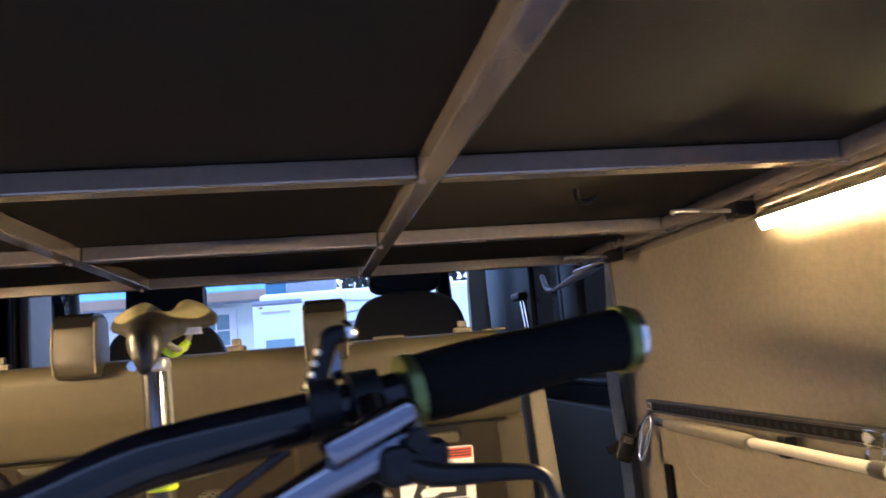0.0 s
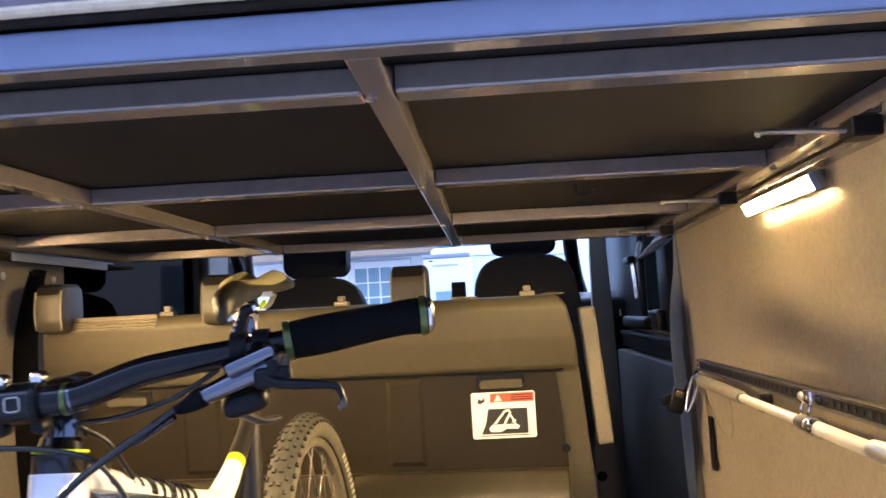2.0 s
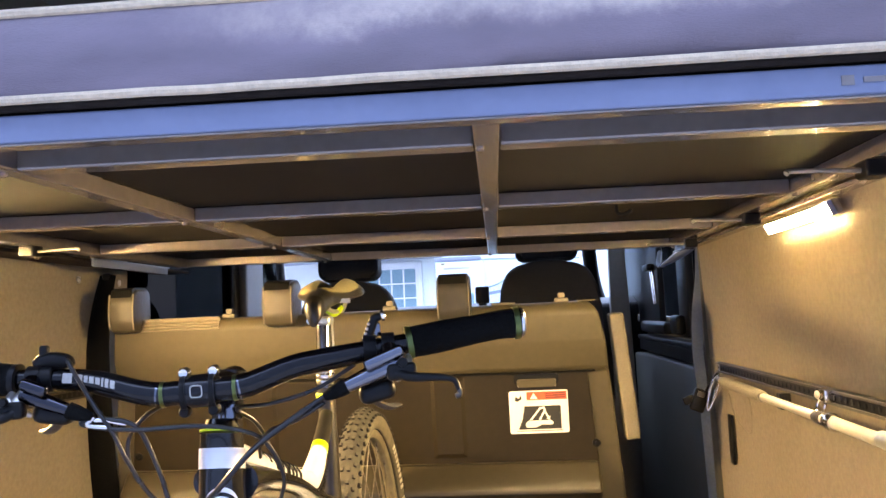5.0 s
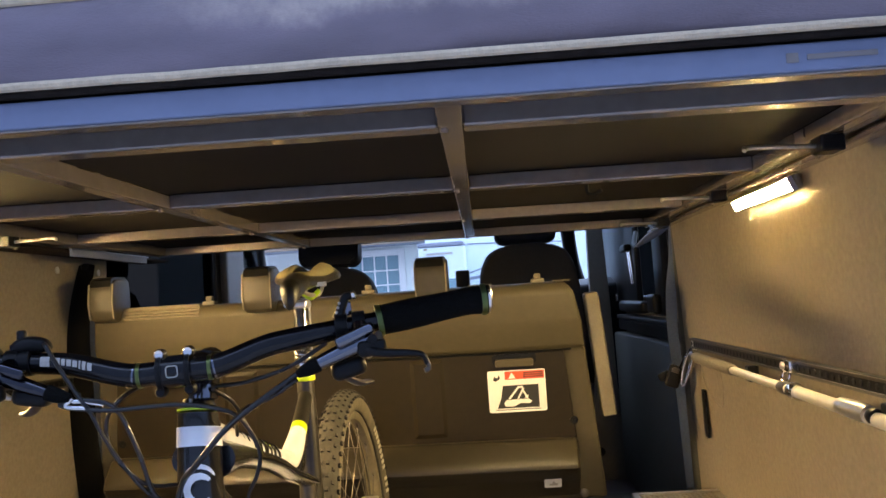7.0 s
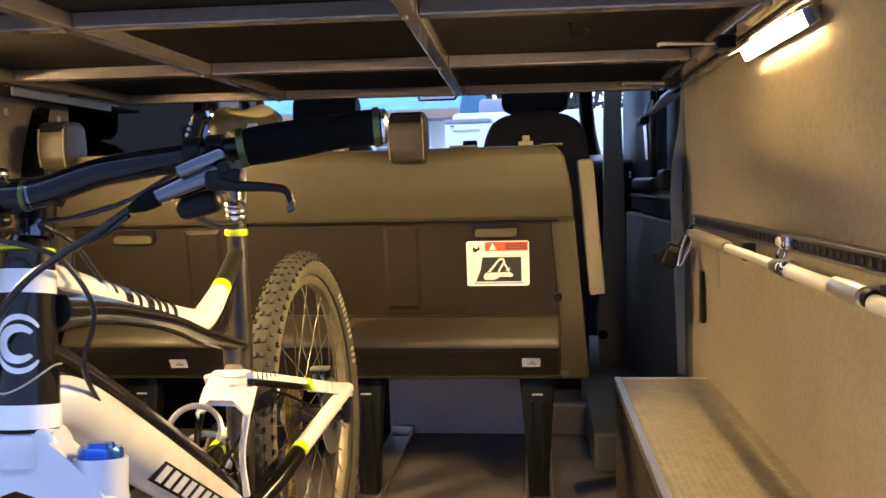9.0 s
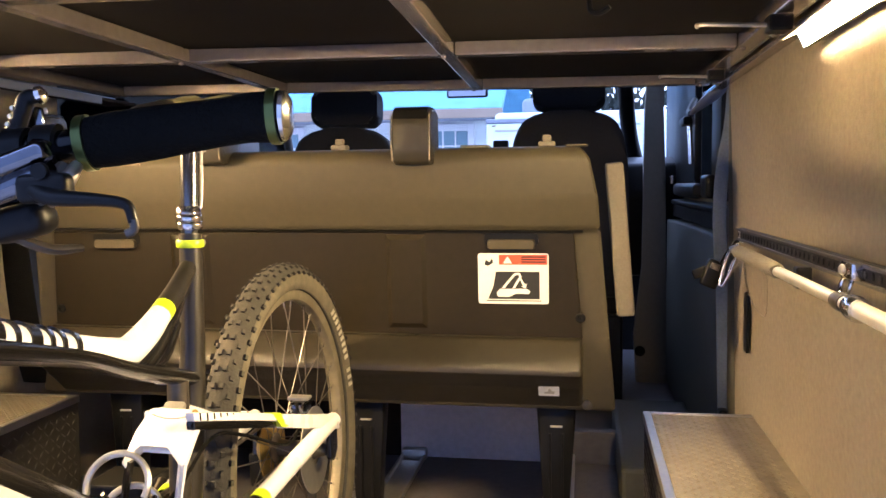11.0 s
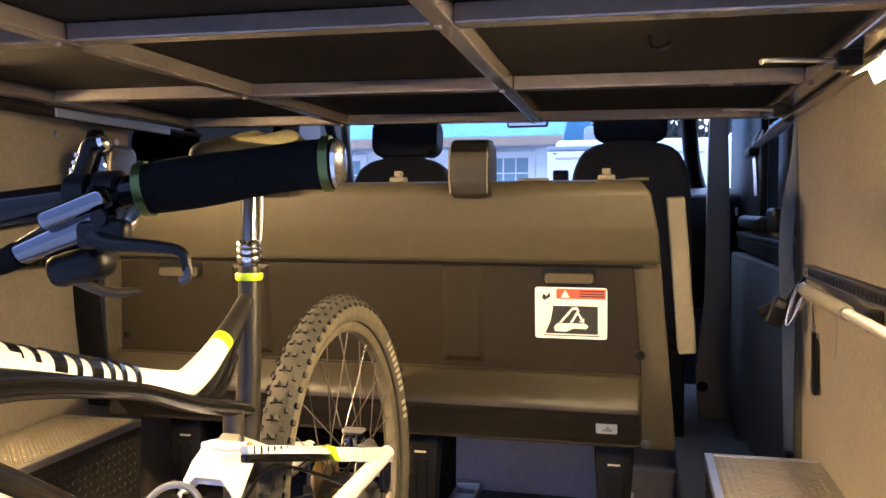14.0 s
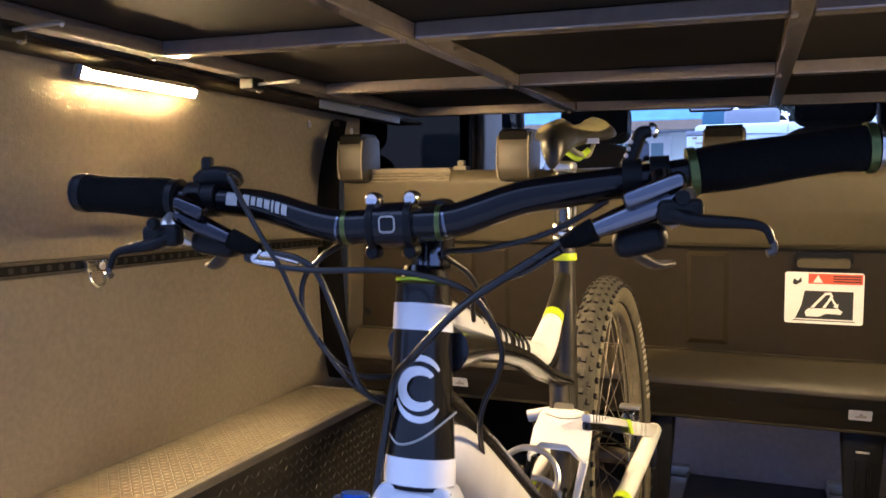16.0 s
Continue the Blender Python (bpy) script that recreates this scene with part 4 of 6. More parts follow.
wpart("latch_housing", box(0.70, 0.747, 2.62, 3.20, 0.80, 0.845, 0.014, 3), M_black, dv, "", True)
wpart("latch_pin", box(0.690, 0.70, 3.18, 3.20, 0.845, 0.875, 0.002), M_chrome, dv)
wpart("pull_cup", box(0.715, 0.747, 2.45, 2.58, 0.80, 0.87, 0.012, 3), M_black, dv, "", True)
wpart("window_post", box(0.745, 0.776, 2.40, 2.56, 0.79, 1.60, 0.01), M_black, dv, "", True)
bar_ = thing("grab_rail", "grey metal rail above the sliding door opening", "rail", (0.68, 2.1, 1.06))
wpart("rail", tube([(0.694, 1.985, 1.078), (0.680, 2.12, 1.062), (0.655, 2.32, 1.036)], [0.012, 0.020, 0.008], 10, 5, 0.5), M_rail, bar_, "", True)
wpart("rail_end", tube([(0.655, 2.32, 1.036), (0.662, 2.42, 1.05), (0.70, 2.6, 1.10)], 0.009, 8, 5), M_black, bar_, "", True)
structure("pillar_west", box(-1.09, -1.052, 3.18, 3.44, 0.43, 1.75, 0.015), M_pillar_shade, "grey plastic door pillar trim", "pillar")
structure("pillar_front_east", tube([(0.63, 4.08, 0.9), (0.565, 3.9, 1.15), (0.52, 3.6, 1.72)], 0.038, 10), M_black, "dark windscreen pillar", "pillar", True)
structure("pillar_front_west", tube([(-1.10, 3.98, 0.9), (-1.075, 3.80, 1.25), (-1.01, 3.55, 1.75)], 0.022, 10), M_pillar_shade, "grey windscreen pillar", "pillar", True)
structure("dashboard", prism_x([(3.55, 0.45), (3.5, 0.80), (3.56, 0.93), (3.75, 0.965), (4.15, 0.93), (4.2, 0.45)], -1.10, 0.78, 0.02, 3), M_black, "dark moulded dashboard under the windscreen", "dashboard", True)
structure("bulkhead", box(-1.13, 0.81, 4.2, 4.25, 0.0, 0.93, 0), M_black, "dark bulkhead below the windscreen", "wall")
ws = thing("window_front", "clear windscreen of the van", "window", (-0.165, 4.0, 0.95), "", "structure")
wp_ = wpart("pane", slab([(-0.94, 0), (0.90, 0), (0.80, 0.86), (-0.88, 0.86)], 0.005, frame_at((-0.165, 4.15, 0.95), (1, 0, 0), (0, -0.62, 0.78))), M_glass, ws)
wp_.visible_shadow = False
wpart("header", box(-1.1, 0.78, 3.45, 3.55, 1.62, 1.76, 0.02), M_headliner, ws)
rm = thing("rear_view_mirror", "dark rear-view mirror behind the windscreen", "mirror", (-0.16, 3.72, 1.27))
wpart("housing", box(-0.255, -0.065, 3.70, 3.73, 1.245, 1.31, 0.012, 3), M_black, rm, "", True)
wpart("glass", box(-0.245, -0.075, 3.6975, 3.699, 1.252, 1.303, 0), M_mirror, rm)
wpart("stalk", rod((-0.16, 3.73, 1.28), (-0.16, 3.80, 1.36), 0.01), M_black, rm)
dk = thing("phone_holder", "black device holder standing on the dashboard", "holder", (0.0, 3.65, 0.95))
wpart("body", box(-0.035, 0.035, 3.62, 3.65, 0.96, 1.045, 0.008), M_black, dk, "", True)
wpart("foot", box(-0.02, 0.02, 3.625, 3.68, 0.945, 0.965, 0.004), M_black, dk)
sw = thing("steering_wheel", "black steering wheel in front of the driver seat", "steering wheel", (-0.565, 3.42, 0.76))
swp = [(0.19 * math.cos(a), 0.07 * math.sin(a) * 1.0, 0.175 * math.sin(a)) for a in (2 * math.pi * k / 36 for k in range(36))]
part("rim", tube(swp, 0.015, 10, closed=True), M_black, sw, "", True)
part("hub", box(-0.06, 0.06, 0.0, 0.05, -0.05, 0.05, 0.02, 3), M_black, sw, "", True)
part("spoke", box(-0.18, 0.18, 0.005, 0.03, -0.015, 0.015, 0.008), M_black, sw, "", True)
part("column", rod((0, 0.03, 0), (0, 0.16, -0.08), 0.03), M_black, sw)

# ---- mountain bike, front wheel off, its fork held on the floor ----
BX = -0.168
bike = thing("mountain_bike", "black and white full-suspension mountain bike with its front wheel removed", "bicycle", (BX, 0.9, 0.0))
HT, HB = Vector((BX, 0.449, 0.786)), Vector((BX, 0.417, 0.623))
AX = (HB - HT).normalized()


def at_yz(y, z, dx=0.0):
    return (BX + dx, y, z)


frame_ = wpart("frame", tube([HT + AX * 0.004, HT + AX * 0.03, (HT + HB) / 2, HB - AX * 0.03, HB], [0.0242, 0.0247, 0.0262, 0.0292, 0.0292], 24, 4), M_bkblack, bike, "black and white painted aluminium frame", True)


def band(p, q, r0, r1, material, name="paint_band", label=""):
    wpart(name, tube([p, q], [r0, r1], 24, curve=False), material, frame_, label, True)


band(HT + AX * 0.020, HT + AX * 0.042, 0.0256, 0.0260, M_bkwhite)
band(HB - AX * 0.022, HB - AX * 0.0005, 0.0300, 0.0302, M_bkwhite)
band(HT - AX * 0.001, HT + AX * 0.0015, 0.0246, 0.0246, M_lime, "headset_ring", "lime headset ring")
band(HB + AX * 0.0003, HB + AX * 0.0032, 0.0285, 0.0285, M_black, "headset_ring")
band(HT - AX * 0.001, HT - AX * 0.012, 0.021, 0.0175, M_bkblack, "headset_cover")
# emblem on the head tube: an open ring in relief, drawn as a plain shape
em = bmesh.new()
E0 = HT + AX * 0.089
EN = AX.cross(Vector((1, 0, 0))).normalized()
EN = EN if EN.y < 0 else -EN
for a0, a1, r_in, r_mid, r_out, kx in ((38, 158, 0.0180, 0.0200, 0.0222, 1.06), (202, 322, 0.0180, 0.0200, 0.0222, 1.06), (44, 316, 0.0082, 0.0116, 0.0152, 1.28)):
    prev_ = None
    for k in range(33):
        a = radians(a0 + (a1 - a0) * k / 32)
        thin = 1.0 - 0.55 * abs(2 * k / 32 - 1) ** 3
        cols = []
        for r in (r_mid + (r_in - r_mid) * thin, r_mid, r_mid + (r_out - r_mid) * thin):
            x, y = r * kx * math.cos(a), r * 1.22 * math.sin(a)
            th = x / 0.0288 + 0.30
            cols.append(em.verts.new(E0 - AX * y + (Vector((1, 0, 0)) * math.sin(th) + EN * math.cos(th)) * 0.0288))
        if prev_:
            em.faces.new((prev_[0], prev_[1], cols[1], cols[0]))
            em.faces.new((prev_[1], prev_[2], cols[2], cols[1]))
        prev_ = cols
wpart("emblem", em, M_bkwhite, frame_, "pale open-ring emblem")
wpart("swirl", tube([HT + AX * 0.120 + Vector((-0.024, -0.0165, 0)), HT + AX * 0.128 + Vector((-0.008, -0.0295, 0)), HT + AX * 0.122 + Vector((0.012, -0.0278, 0)), HT + AX * 0.108 + Vector((0.0298, -0.008, 0.0)), HT + AX * 0.110 + Vector((0.027, 0.012, 0))], 0.0009, 6), M_greyprint, frame_, "", True)

# top tube, its white upper side and the strut to the seat tube
wpart("top_tube", tube([at_yz(0.450, 0.729), at_yz(0.58, 0.7085), at_yz(0.75, 0.6665), at_yz(0.87, 0.6235), at_yz(1.035, 0.574)], [0.026, 0.0170, 0.0135, 0.0125, 0.0110], 20, 8, 1.45, (1, 0, 0)), M_bkblack, frame_, "", True)
wpart("top_tube_cap", tube([at_yz(0.462, 0.757), at_yz(0.53, 0.735), at_yz(0.66, 0.697), at_yz(0.78, 0.665), at_yz(0.845, 0.650)], [0.018, 0.0205, 0.0185, 0.0175, 0.018], 20, 8, 1.0, (1, 0, 0)), M_bkwhite, frame_, "white upper side", True)
wpart("strut", tube([at_yz(0.830, 0.651), at_yz(0.868, 0.650), at_yz(0.912, 0.663), at_yz(0.950, 0.680)], [0.0175, 0.0182, 0.0172, 0.0148], 20, 8, 1.0, (1, 0, 0)), M_bkwhite, frame_, "white strut", True)
wpart("strut_band", tube([at_yz(0.9505, 0.6803), at_yz(0.966, 0.6875)], [0.0152, 0.0147], 20, curve=False), M_lime, frame_, "lime band", True)
wpart("strut_end", tube([at_yz(0.9665, 0.688), at_yz(1.000, 0.705), at_yz(1.045, 0.733)], [0.0145, 0.0138, 0.0125], 20, 4), M_bkdusty, frame_, "", True)
wpart("strut_web", tube([at_yz(1.012, 0.700), at_yz(0.972, 0.668), at_yz(0.925, 0.634), at_yz(0.885, 0.619)], [0.010, 0.0125, 0.0125, 0.009], 14, 5), M_bkblack, frame_, "", True)
wpart("gusset", tube([at_yz(0.87, 0.622), at_yz(0.95, 0.620), at_yz(1.0, 0.66)], [0.010, 0.008, 0.006], 12, 5, 0.7, (1, 0, 0)), M_bkblack, frame_, "", True)
for k, (ya, yb) in enumerate(((0.545, 0.561), (0.575, 0.583), (0.60, 0.618), (0.632, 0.640), (0.655, 0.672), (0.685, 0.692), (0.705, 0.712), (0.73, 0.738))):
    za, zb = 0.7305 - (ya - 0.545) * 0.282, 0.7305 - (yb - 0.545) * 0.282
    wpart("letter_bar", tube([at_yz(ya, za + 0.0015), at_yz(yb, zb + 0.0015)], [0.0197, 0.0195], 20, curve=False), M_bkblack, frame_, "", True)

# seat tube, collars, post and saddle
wpart("seat_tube", tube([at_yz(1.060, 0.780), at_yz(1.053, 0.72), at_yz(1.035, 0.605), at_yz(1.010, 0.50), at_yz(0.955, 0.345)], [0.0165, 0.0165, 0.018, 0.020, 0.024], 20, 6), M_bkdusty, frame_, "", True)
wpart("seat_collar", lathe([(0.0185, 0), (0.0198, 0.002), (0.0198, 0.009), (0.0185, 0.011)], pose(BX, 1.057, 0.761), 24), M_lime, frame_, "lime seat collar", True)
wpart("collar_bolt", rod((BX + 0.012, 1.078, 0.767), (BX - 0.012, 1.078, 0.767), 0.004), M_alu, frame_, "", True)
sp = wpart("seat_post", rod((BX, 1.058, 0.772), (BX, 1.078, 0.910), 0.0135), M_post, bike, "glossy black dropper seat post", True)
wpart("post_head", lathe([(0.0165, 0), (0.0185, 0.004), (0.0185, 0.010), (0.0170, 0.012), (0.0185, 0.014), (0.0185, 0.020), (0.0170, 0.022), (0.0185, 0.024), (0.0175, 0.031), (0.015, 0.034)], pose(BX, 1.061, 0.786), 24), M_chrome, sp, "ribbed silver collar", True)
wpart("post_cable", tube([at_yz(1.082, 0.905, 0.0165), at_yz(1.076, 0.865, 0.0172), at_yz(1.070, 0.835, 0.0172), at_yz(1.066, 0.818, 0.0165)], 0.0020, 8), M_alu, sp, "", True)
wpart("post_clamp", box(BX - 0.013, BX + 0.018, 1.056, 1.098, 0.898, 0.914, 0.005, 3), M_alu, sp, "", True)
wpart("clamp_bolt", rod((BX - 0.018, 1.054, 0.906), (BX - 0.018, 1.046, 0.906), 0.006), M_chrome, sp, "", True)
saddle = wpart("saddle", bmesh.new(), M_saddle, bike, "black saddle with olive wing panels", True)
sb_ = bmesh.new()
NS, NC = 28, 24
loops_ = []
for i in range(NS + 1):
    f = i / NS
    y = 0.868 + 0.285 * f
    w = 0.016 + 0.008 * min(1, f * 3) + 0.040 * max(0.0, min(1.0, (f - 0.35) / 0.45)) ** 1.2
    if f < 0.06:
        w *= 0.55 + 7.5 * f
    if f > 0.93:
        w *= 1 - 2.2 * (f - 0.93)
    zt = 0.932 + 0.062 * f
    if f < 0.08:
        zt -= (0.08 - f) * 0.12
    lp = []
    hh = 0.020 - 0.004 * f
    for k in range(NC):
        a = 2 * math.pi * k / NC
        u, q_ = math.cos(a), math.sin(a)
        groove = 0.025 * math.exp(-(u * w / 0.015) ** 2) * max(0.0, min(1.0, (f - 0.40) * 4)) if q_ > 0 else 0
        z = zt - hh + hh * (abs(q_) ** 0.75) * (1 if q_ > 0 else -1) - groove - 0.024 * u * u * max(0, f - 0.3)
        lp.append(sb_.verts.new((BX + u * w, y, z)))
    loops_.append(lp)
m_ = NC
for a, b_ in zip(loops_, loops_[1:]):
    for k in range(m_):
        sb_.faces.new((a[k], a[(k + 1) % m_], b_[(k + 1) % m_], b_[k]))
sb_.faces.new(loops_[0])
sb_.faces.new(loops_[-1][::-1])
bmesh.ops.recalc_face_normals(sb_, faces=sb_.faces[:])
for f_ in sb_.faces:
    f_.smooth = True
bmesh.ops.translate(sb_, vec=-base_of(saddle), verts=sb_.verts[:])
sb_.to_mesh(saddle.data)
sb_.free()
saddle.data.materials.clear()
saddle.data.materials.append(M_saddle)
for sx in (-1, 1):
    wing = bmesh.new()
    g2 = []
    for i in range(13):
        f = 0.34 + 0.60 * i / 12
        y = 0.868 + 0.285 * f
        w = 0.016 + 0.008 * min(1, f * 3) + 0.040 * max(0.0, min(1.0, (f - 0.35) / 0.45)) ** 1.2
        zt = 0.932 + 0.062 * f
        r_ = []
        for k in range(6):
            u = 0.16 + 0.82 * k / 5 * math.sin(math.pi * (0.22 + 0.6 * i / 12)) ** 0.6
            z = zt - (0.020 - 0.004 * f) * (1 - max(0.0, 1 - u * u) ** 0.375) - 0.025 * math.exp(-(u * w / 0.015) ** 2) * max(0.0, min(1.0, (f - 0.40) * 4)) - 0.024 * u * u * max(0, f - 0.3) + 0.0012
            r_.append(wing.verts.new((BX + sx * u * w, y, z)))
        g2.append(r_)
    for i in range(12):
        for k in range(5):
            wing.faces.new((g2[i][k], g2[i][k + 1], g2[i + 1][k + 1], g2[i + 1][k]))
    wpart("wing_panel", wing, M_saddlep, saddle, "olive panel", True)
    wpart("saddle_rail", tube([at_yz(0.905, 0.925, sx * 0.008), at_yz(0.96, 0.914, sx * 0.02), at_yz(1.03, 0.916, sx * 0.022), at_yz(1.10, 0.922, sx * 0.022), at_yz(1.135, 0.942, sx * 0.026)], 0.0038, 8), M_alu, saddle, "", True)
wpart("saddle_mark", tube([(BX - 0.002, 1.034, 0.921), (BX + 0.012, 1.034, 0.912), (BX + 0.020, 1.034, 0.914), (BX + 0.033, 1.034, 0.925)], [0.0042, 0.0050, 0.0050, 0.0040], 10, 4), M_lime, saddle, "lime clamp mark", True)
wpart("saddle_tag", box(BX + 0.030, BX + 0.050, 1.008, 1.010, 0.930, 0.938, 0.0005), M_white, saddle, "white tag")

# down tube, bottom bracket
wpart("down_tube", tube([at_yz(0.420, 0.648), at_yz(0.470, 0.632), at_yz(0.60, 0.548), at_yz(0.76, 0.440), at_yz(0.92, 0.338)], [0.024, 0.0335, 0.0355, 0.034, 0.026], 22, 8, 1.05, (1, 0, 0)), M_whitedim, frame_, "white lower and side faces", True)
wpart("down_tube_top", tube([at_yz(0.428, 0.690), at_yz(0.485, 0.658), at_yz(0.612, 0.573), at_yz(0.772, 0.465), at_yz(0.925, 0.360)], [0.022, 0.0215, 0.0245, 0.024, 0.018], 22, 8, 1.25, (1, 0, 0)), M_bkblack, frame_, "black upper face", True)
dd = Vector((0, 0.39, -0.254)).normalized()
dn = Vector((0, 0.254, 0.39)).normalized()
da = radians(-32)
dout = Vector((math.cos(da), 0, 0)) + dn * math.sin(da)
dup = Vector((-math.sin(da), 0, 0)) + dn * math.cos(da)
dp = Vector((BX, 0.684, 0.490)) + dout * 0.0352
patch = wpart("print_panel", slab([(-0.080, -0.016), (0.13, -0.016), (0.13, 0.013), (-0.070, 0.013)], 0.0025, frame_at(dp, dd, dup), 0.0008), M_bkblack, frame_, "black print panel")
for k in range(7):
    u0 = -0.068 + k * 0.027
    wpart("letter_bar", slab([(u0, -0.012), (u0 + 0.0155, -0.012), (u0 + 0.0185, 0.010), (u0 + 0.003, 0.010)], 0.0008, frame_at(dp + dout * 0.0026, dd, dup)), M_bkwhite, patch)
wpart("bottom_bracket", lathe([(0.021, -0.046), (0.025, -0.044), (0.025, 0.044), (0.021, 0.046)], pose(BX, 0.925, 0.338, 0, 90, 0), 24), M_bkblack, frame_, "", True)
for sx, ang in ((1, 200), (-1, 20)):
    cx = BX + sx * 0.078
    e = (cx + sx * 0.012, 0.925 + 0.172 * math.cos(radians(ang)), 0.338 + 0.172 * math.sin(radians(ang)))
    cr = wpart("crank_arm", tube([(cx - sx * 0.012, 0.925, 0.338), (cx, 0.925 + (e[1] - 0.925) * 0.4, 0.338 + (e[2] - 0.338) * 0.4), e], [0.017, 0.012, 0.013], 12, 4, 0.7, (1, 0, 0)), M_grime, bike, "", True)
    wpart("pedal", box(e[0] + (0.012 if sx > 0 else -0.105), e[0] + (0.105 if sx > 0 else -0.012), e[1] - 0.045, e[1] + 0.045, e[2] - 0.009, e[2] + 0.009, 0.004), M_black, cr)
wpart("chainring", lathe([(0.055, -0.002), (0.078, -0.002), (0.080, 0.0), (0.078, 0.002), (0.055, 0.002), (0.02, 0.003)], pose(BX - 0.05, 0.925, 0.338, 0, 90, 0), 36), M_grime, bike, "", True)
wpart("chain_run", tube([at_yz(0.925, 0.418, -0.05), at_yz(1.15, 0.402, -0.052), at_yz(1.375, 0.400, -0.052)], 0.0035, 6, 4), M_grime, bike, "", True)
wpart("chain_run", tube([at_yz(0.935, 0.26, -0.05), at_yz(1.15, 0.25, -0.052), at_yz(1.36, 0.235, -0.052)], 0.0035, 6, 4), M_grime, bike, "", True)

# shock, rocker link and rear stays
shock = wpart("shock", rod(at_yz(0.985, 0.585), at_yz(0.965, 0.42), 0.015), M_grime, bike, "black rear shock", True)
wpart("shock_can", lathe([(0.012, 0), (0.021, 0.006), (0.021, 0.07), (0.012, 0.08)], frame_at(at_yz(0.955, 0.42, 0.0), (1, 0, 0), (0, -0.95, 0.1)), 20), M_bkblack, shock, "", True)



def stay_plate(top, depth, thick, sx, bevel):
    """A flat-sided length of the seat stay that splays outwards along its run."""
    low = [(y, z - d) for (y, z), d in zip(top, depth)][::-1]
    b = slab(list(top) + low, thick, frame_at((-thick / 2, 0, 0), (0, 1, 0), (0, 0, 1)), bevel)
    for v in b.verts:
        f = max(0.0, min(1.0, (v.co.y - 0.90) / 0.44))
        v.co.x += BX + (0.052 + 0.026 * f if sx > 0 else -0.030 - 0.048 * f)
    return b


ym = frame_at((BX + 0.008, 0.931, 0.550), (1, 0, 0), (0, 0.80, 0.60))
yk = [(-0.044, 0.004), (-0.036, 0.008), (0.036, 0.008), (0.046, 0.004), (0.050, -0.006), (0.050, -0.070), (0.043, -0.079), (0.031, -0.066), (0.016, -0.050), (-0.036, -0.049), (-0.048, -0.080), (-0.053, -0.078), (-0.050, -0.030)]
yk = [(0.050 - (0.050 - u) * 0.80, v) for u, v in yk]
yoke = wpart("rocker", slab(yk, 0.014, ym @ Matrix.Translation((0, 0, -0.007)), 0.0035, None, 3), M_bkwhite, bike, "white rocker link", True)
gro = [(-0.017 + 0.054 * k / 10, -0.004 - 0.006 * math.sin(math.pi * k / 10)) for k in range(11)]
wpart("rocker_groove", tube([ym @ Vector((u, v, 0.0072)) for u, v in gro], 0.0009, 6, 2), M_greyprint, yoke, "", True)
wpart("rocker_pad", slab(rounded(0.028, 0.014, 0.003), 0.006, ym @ Matrix.Translation((0.006, 0.014, -0.003)), 0.0015), M_alu, yoke, "silver link head", True)
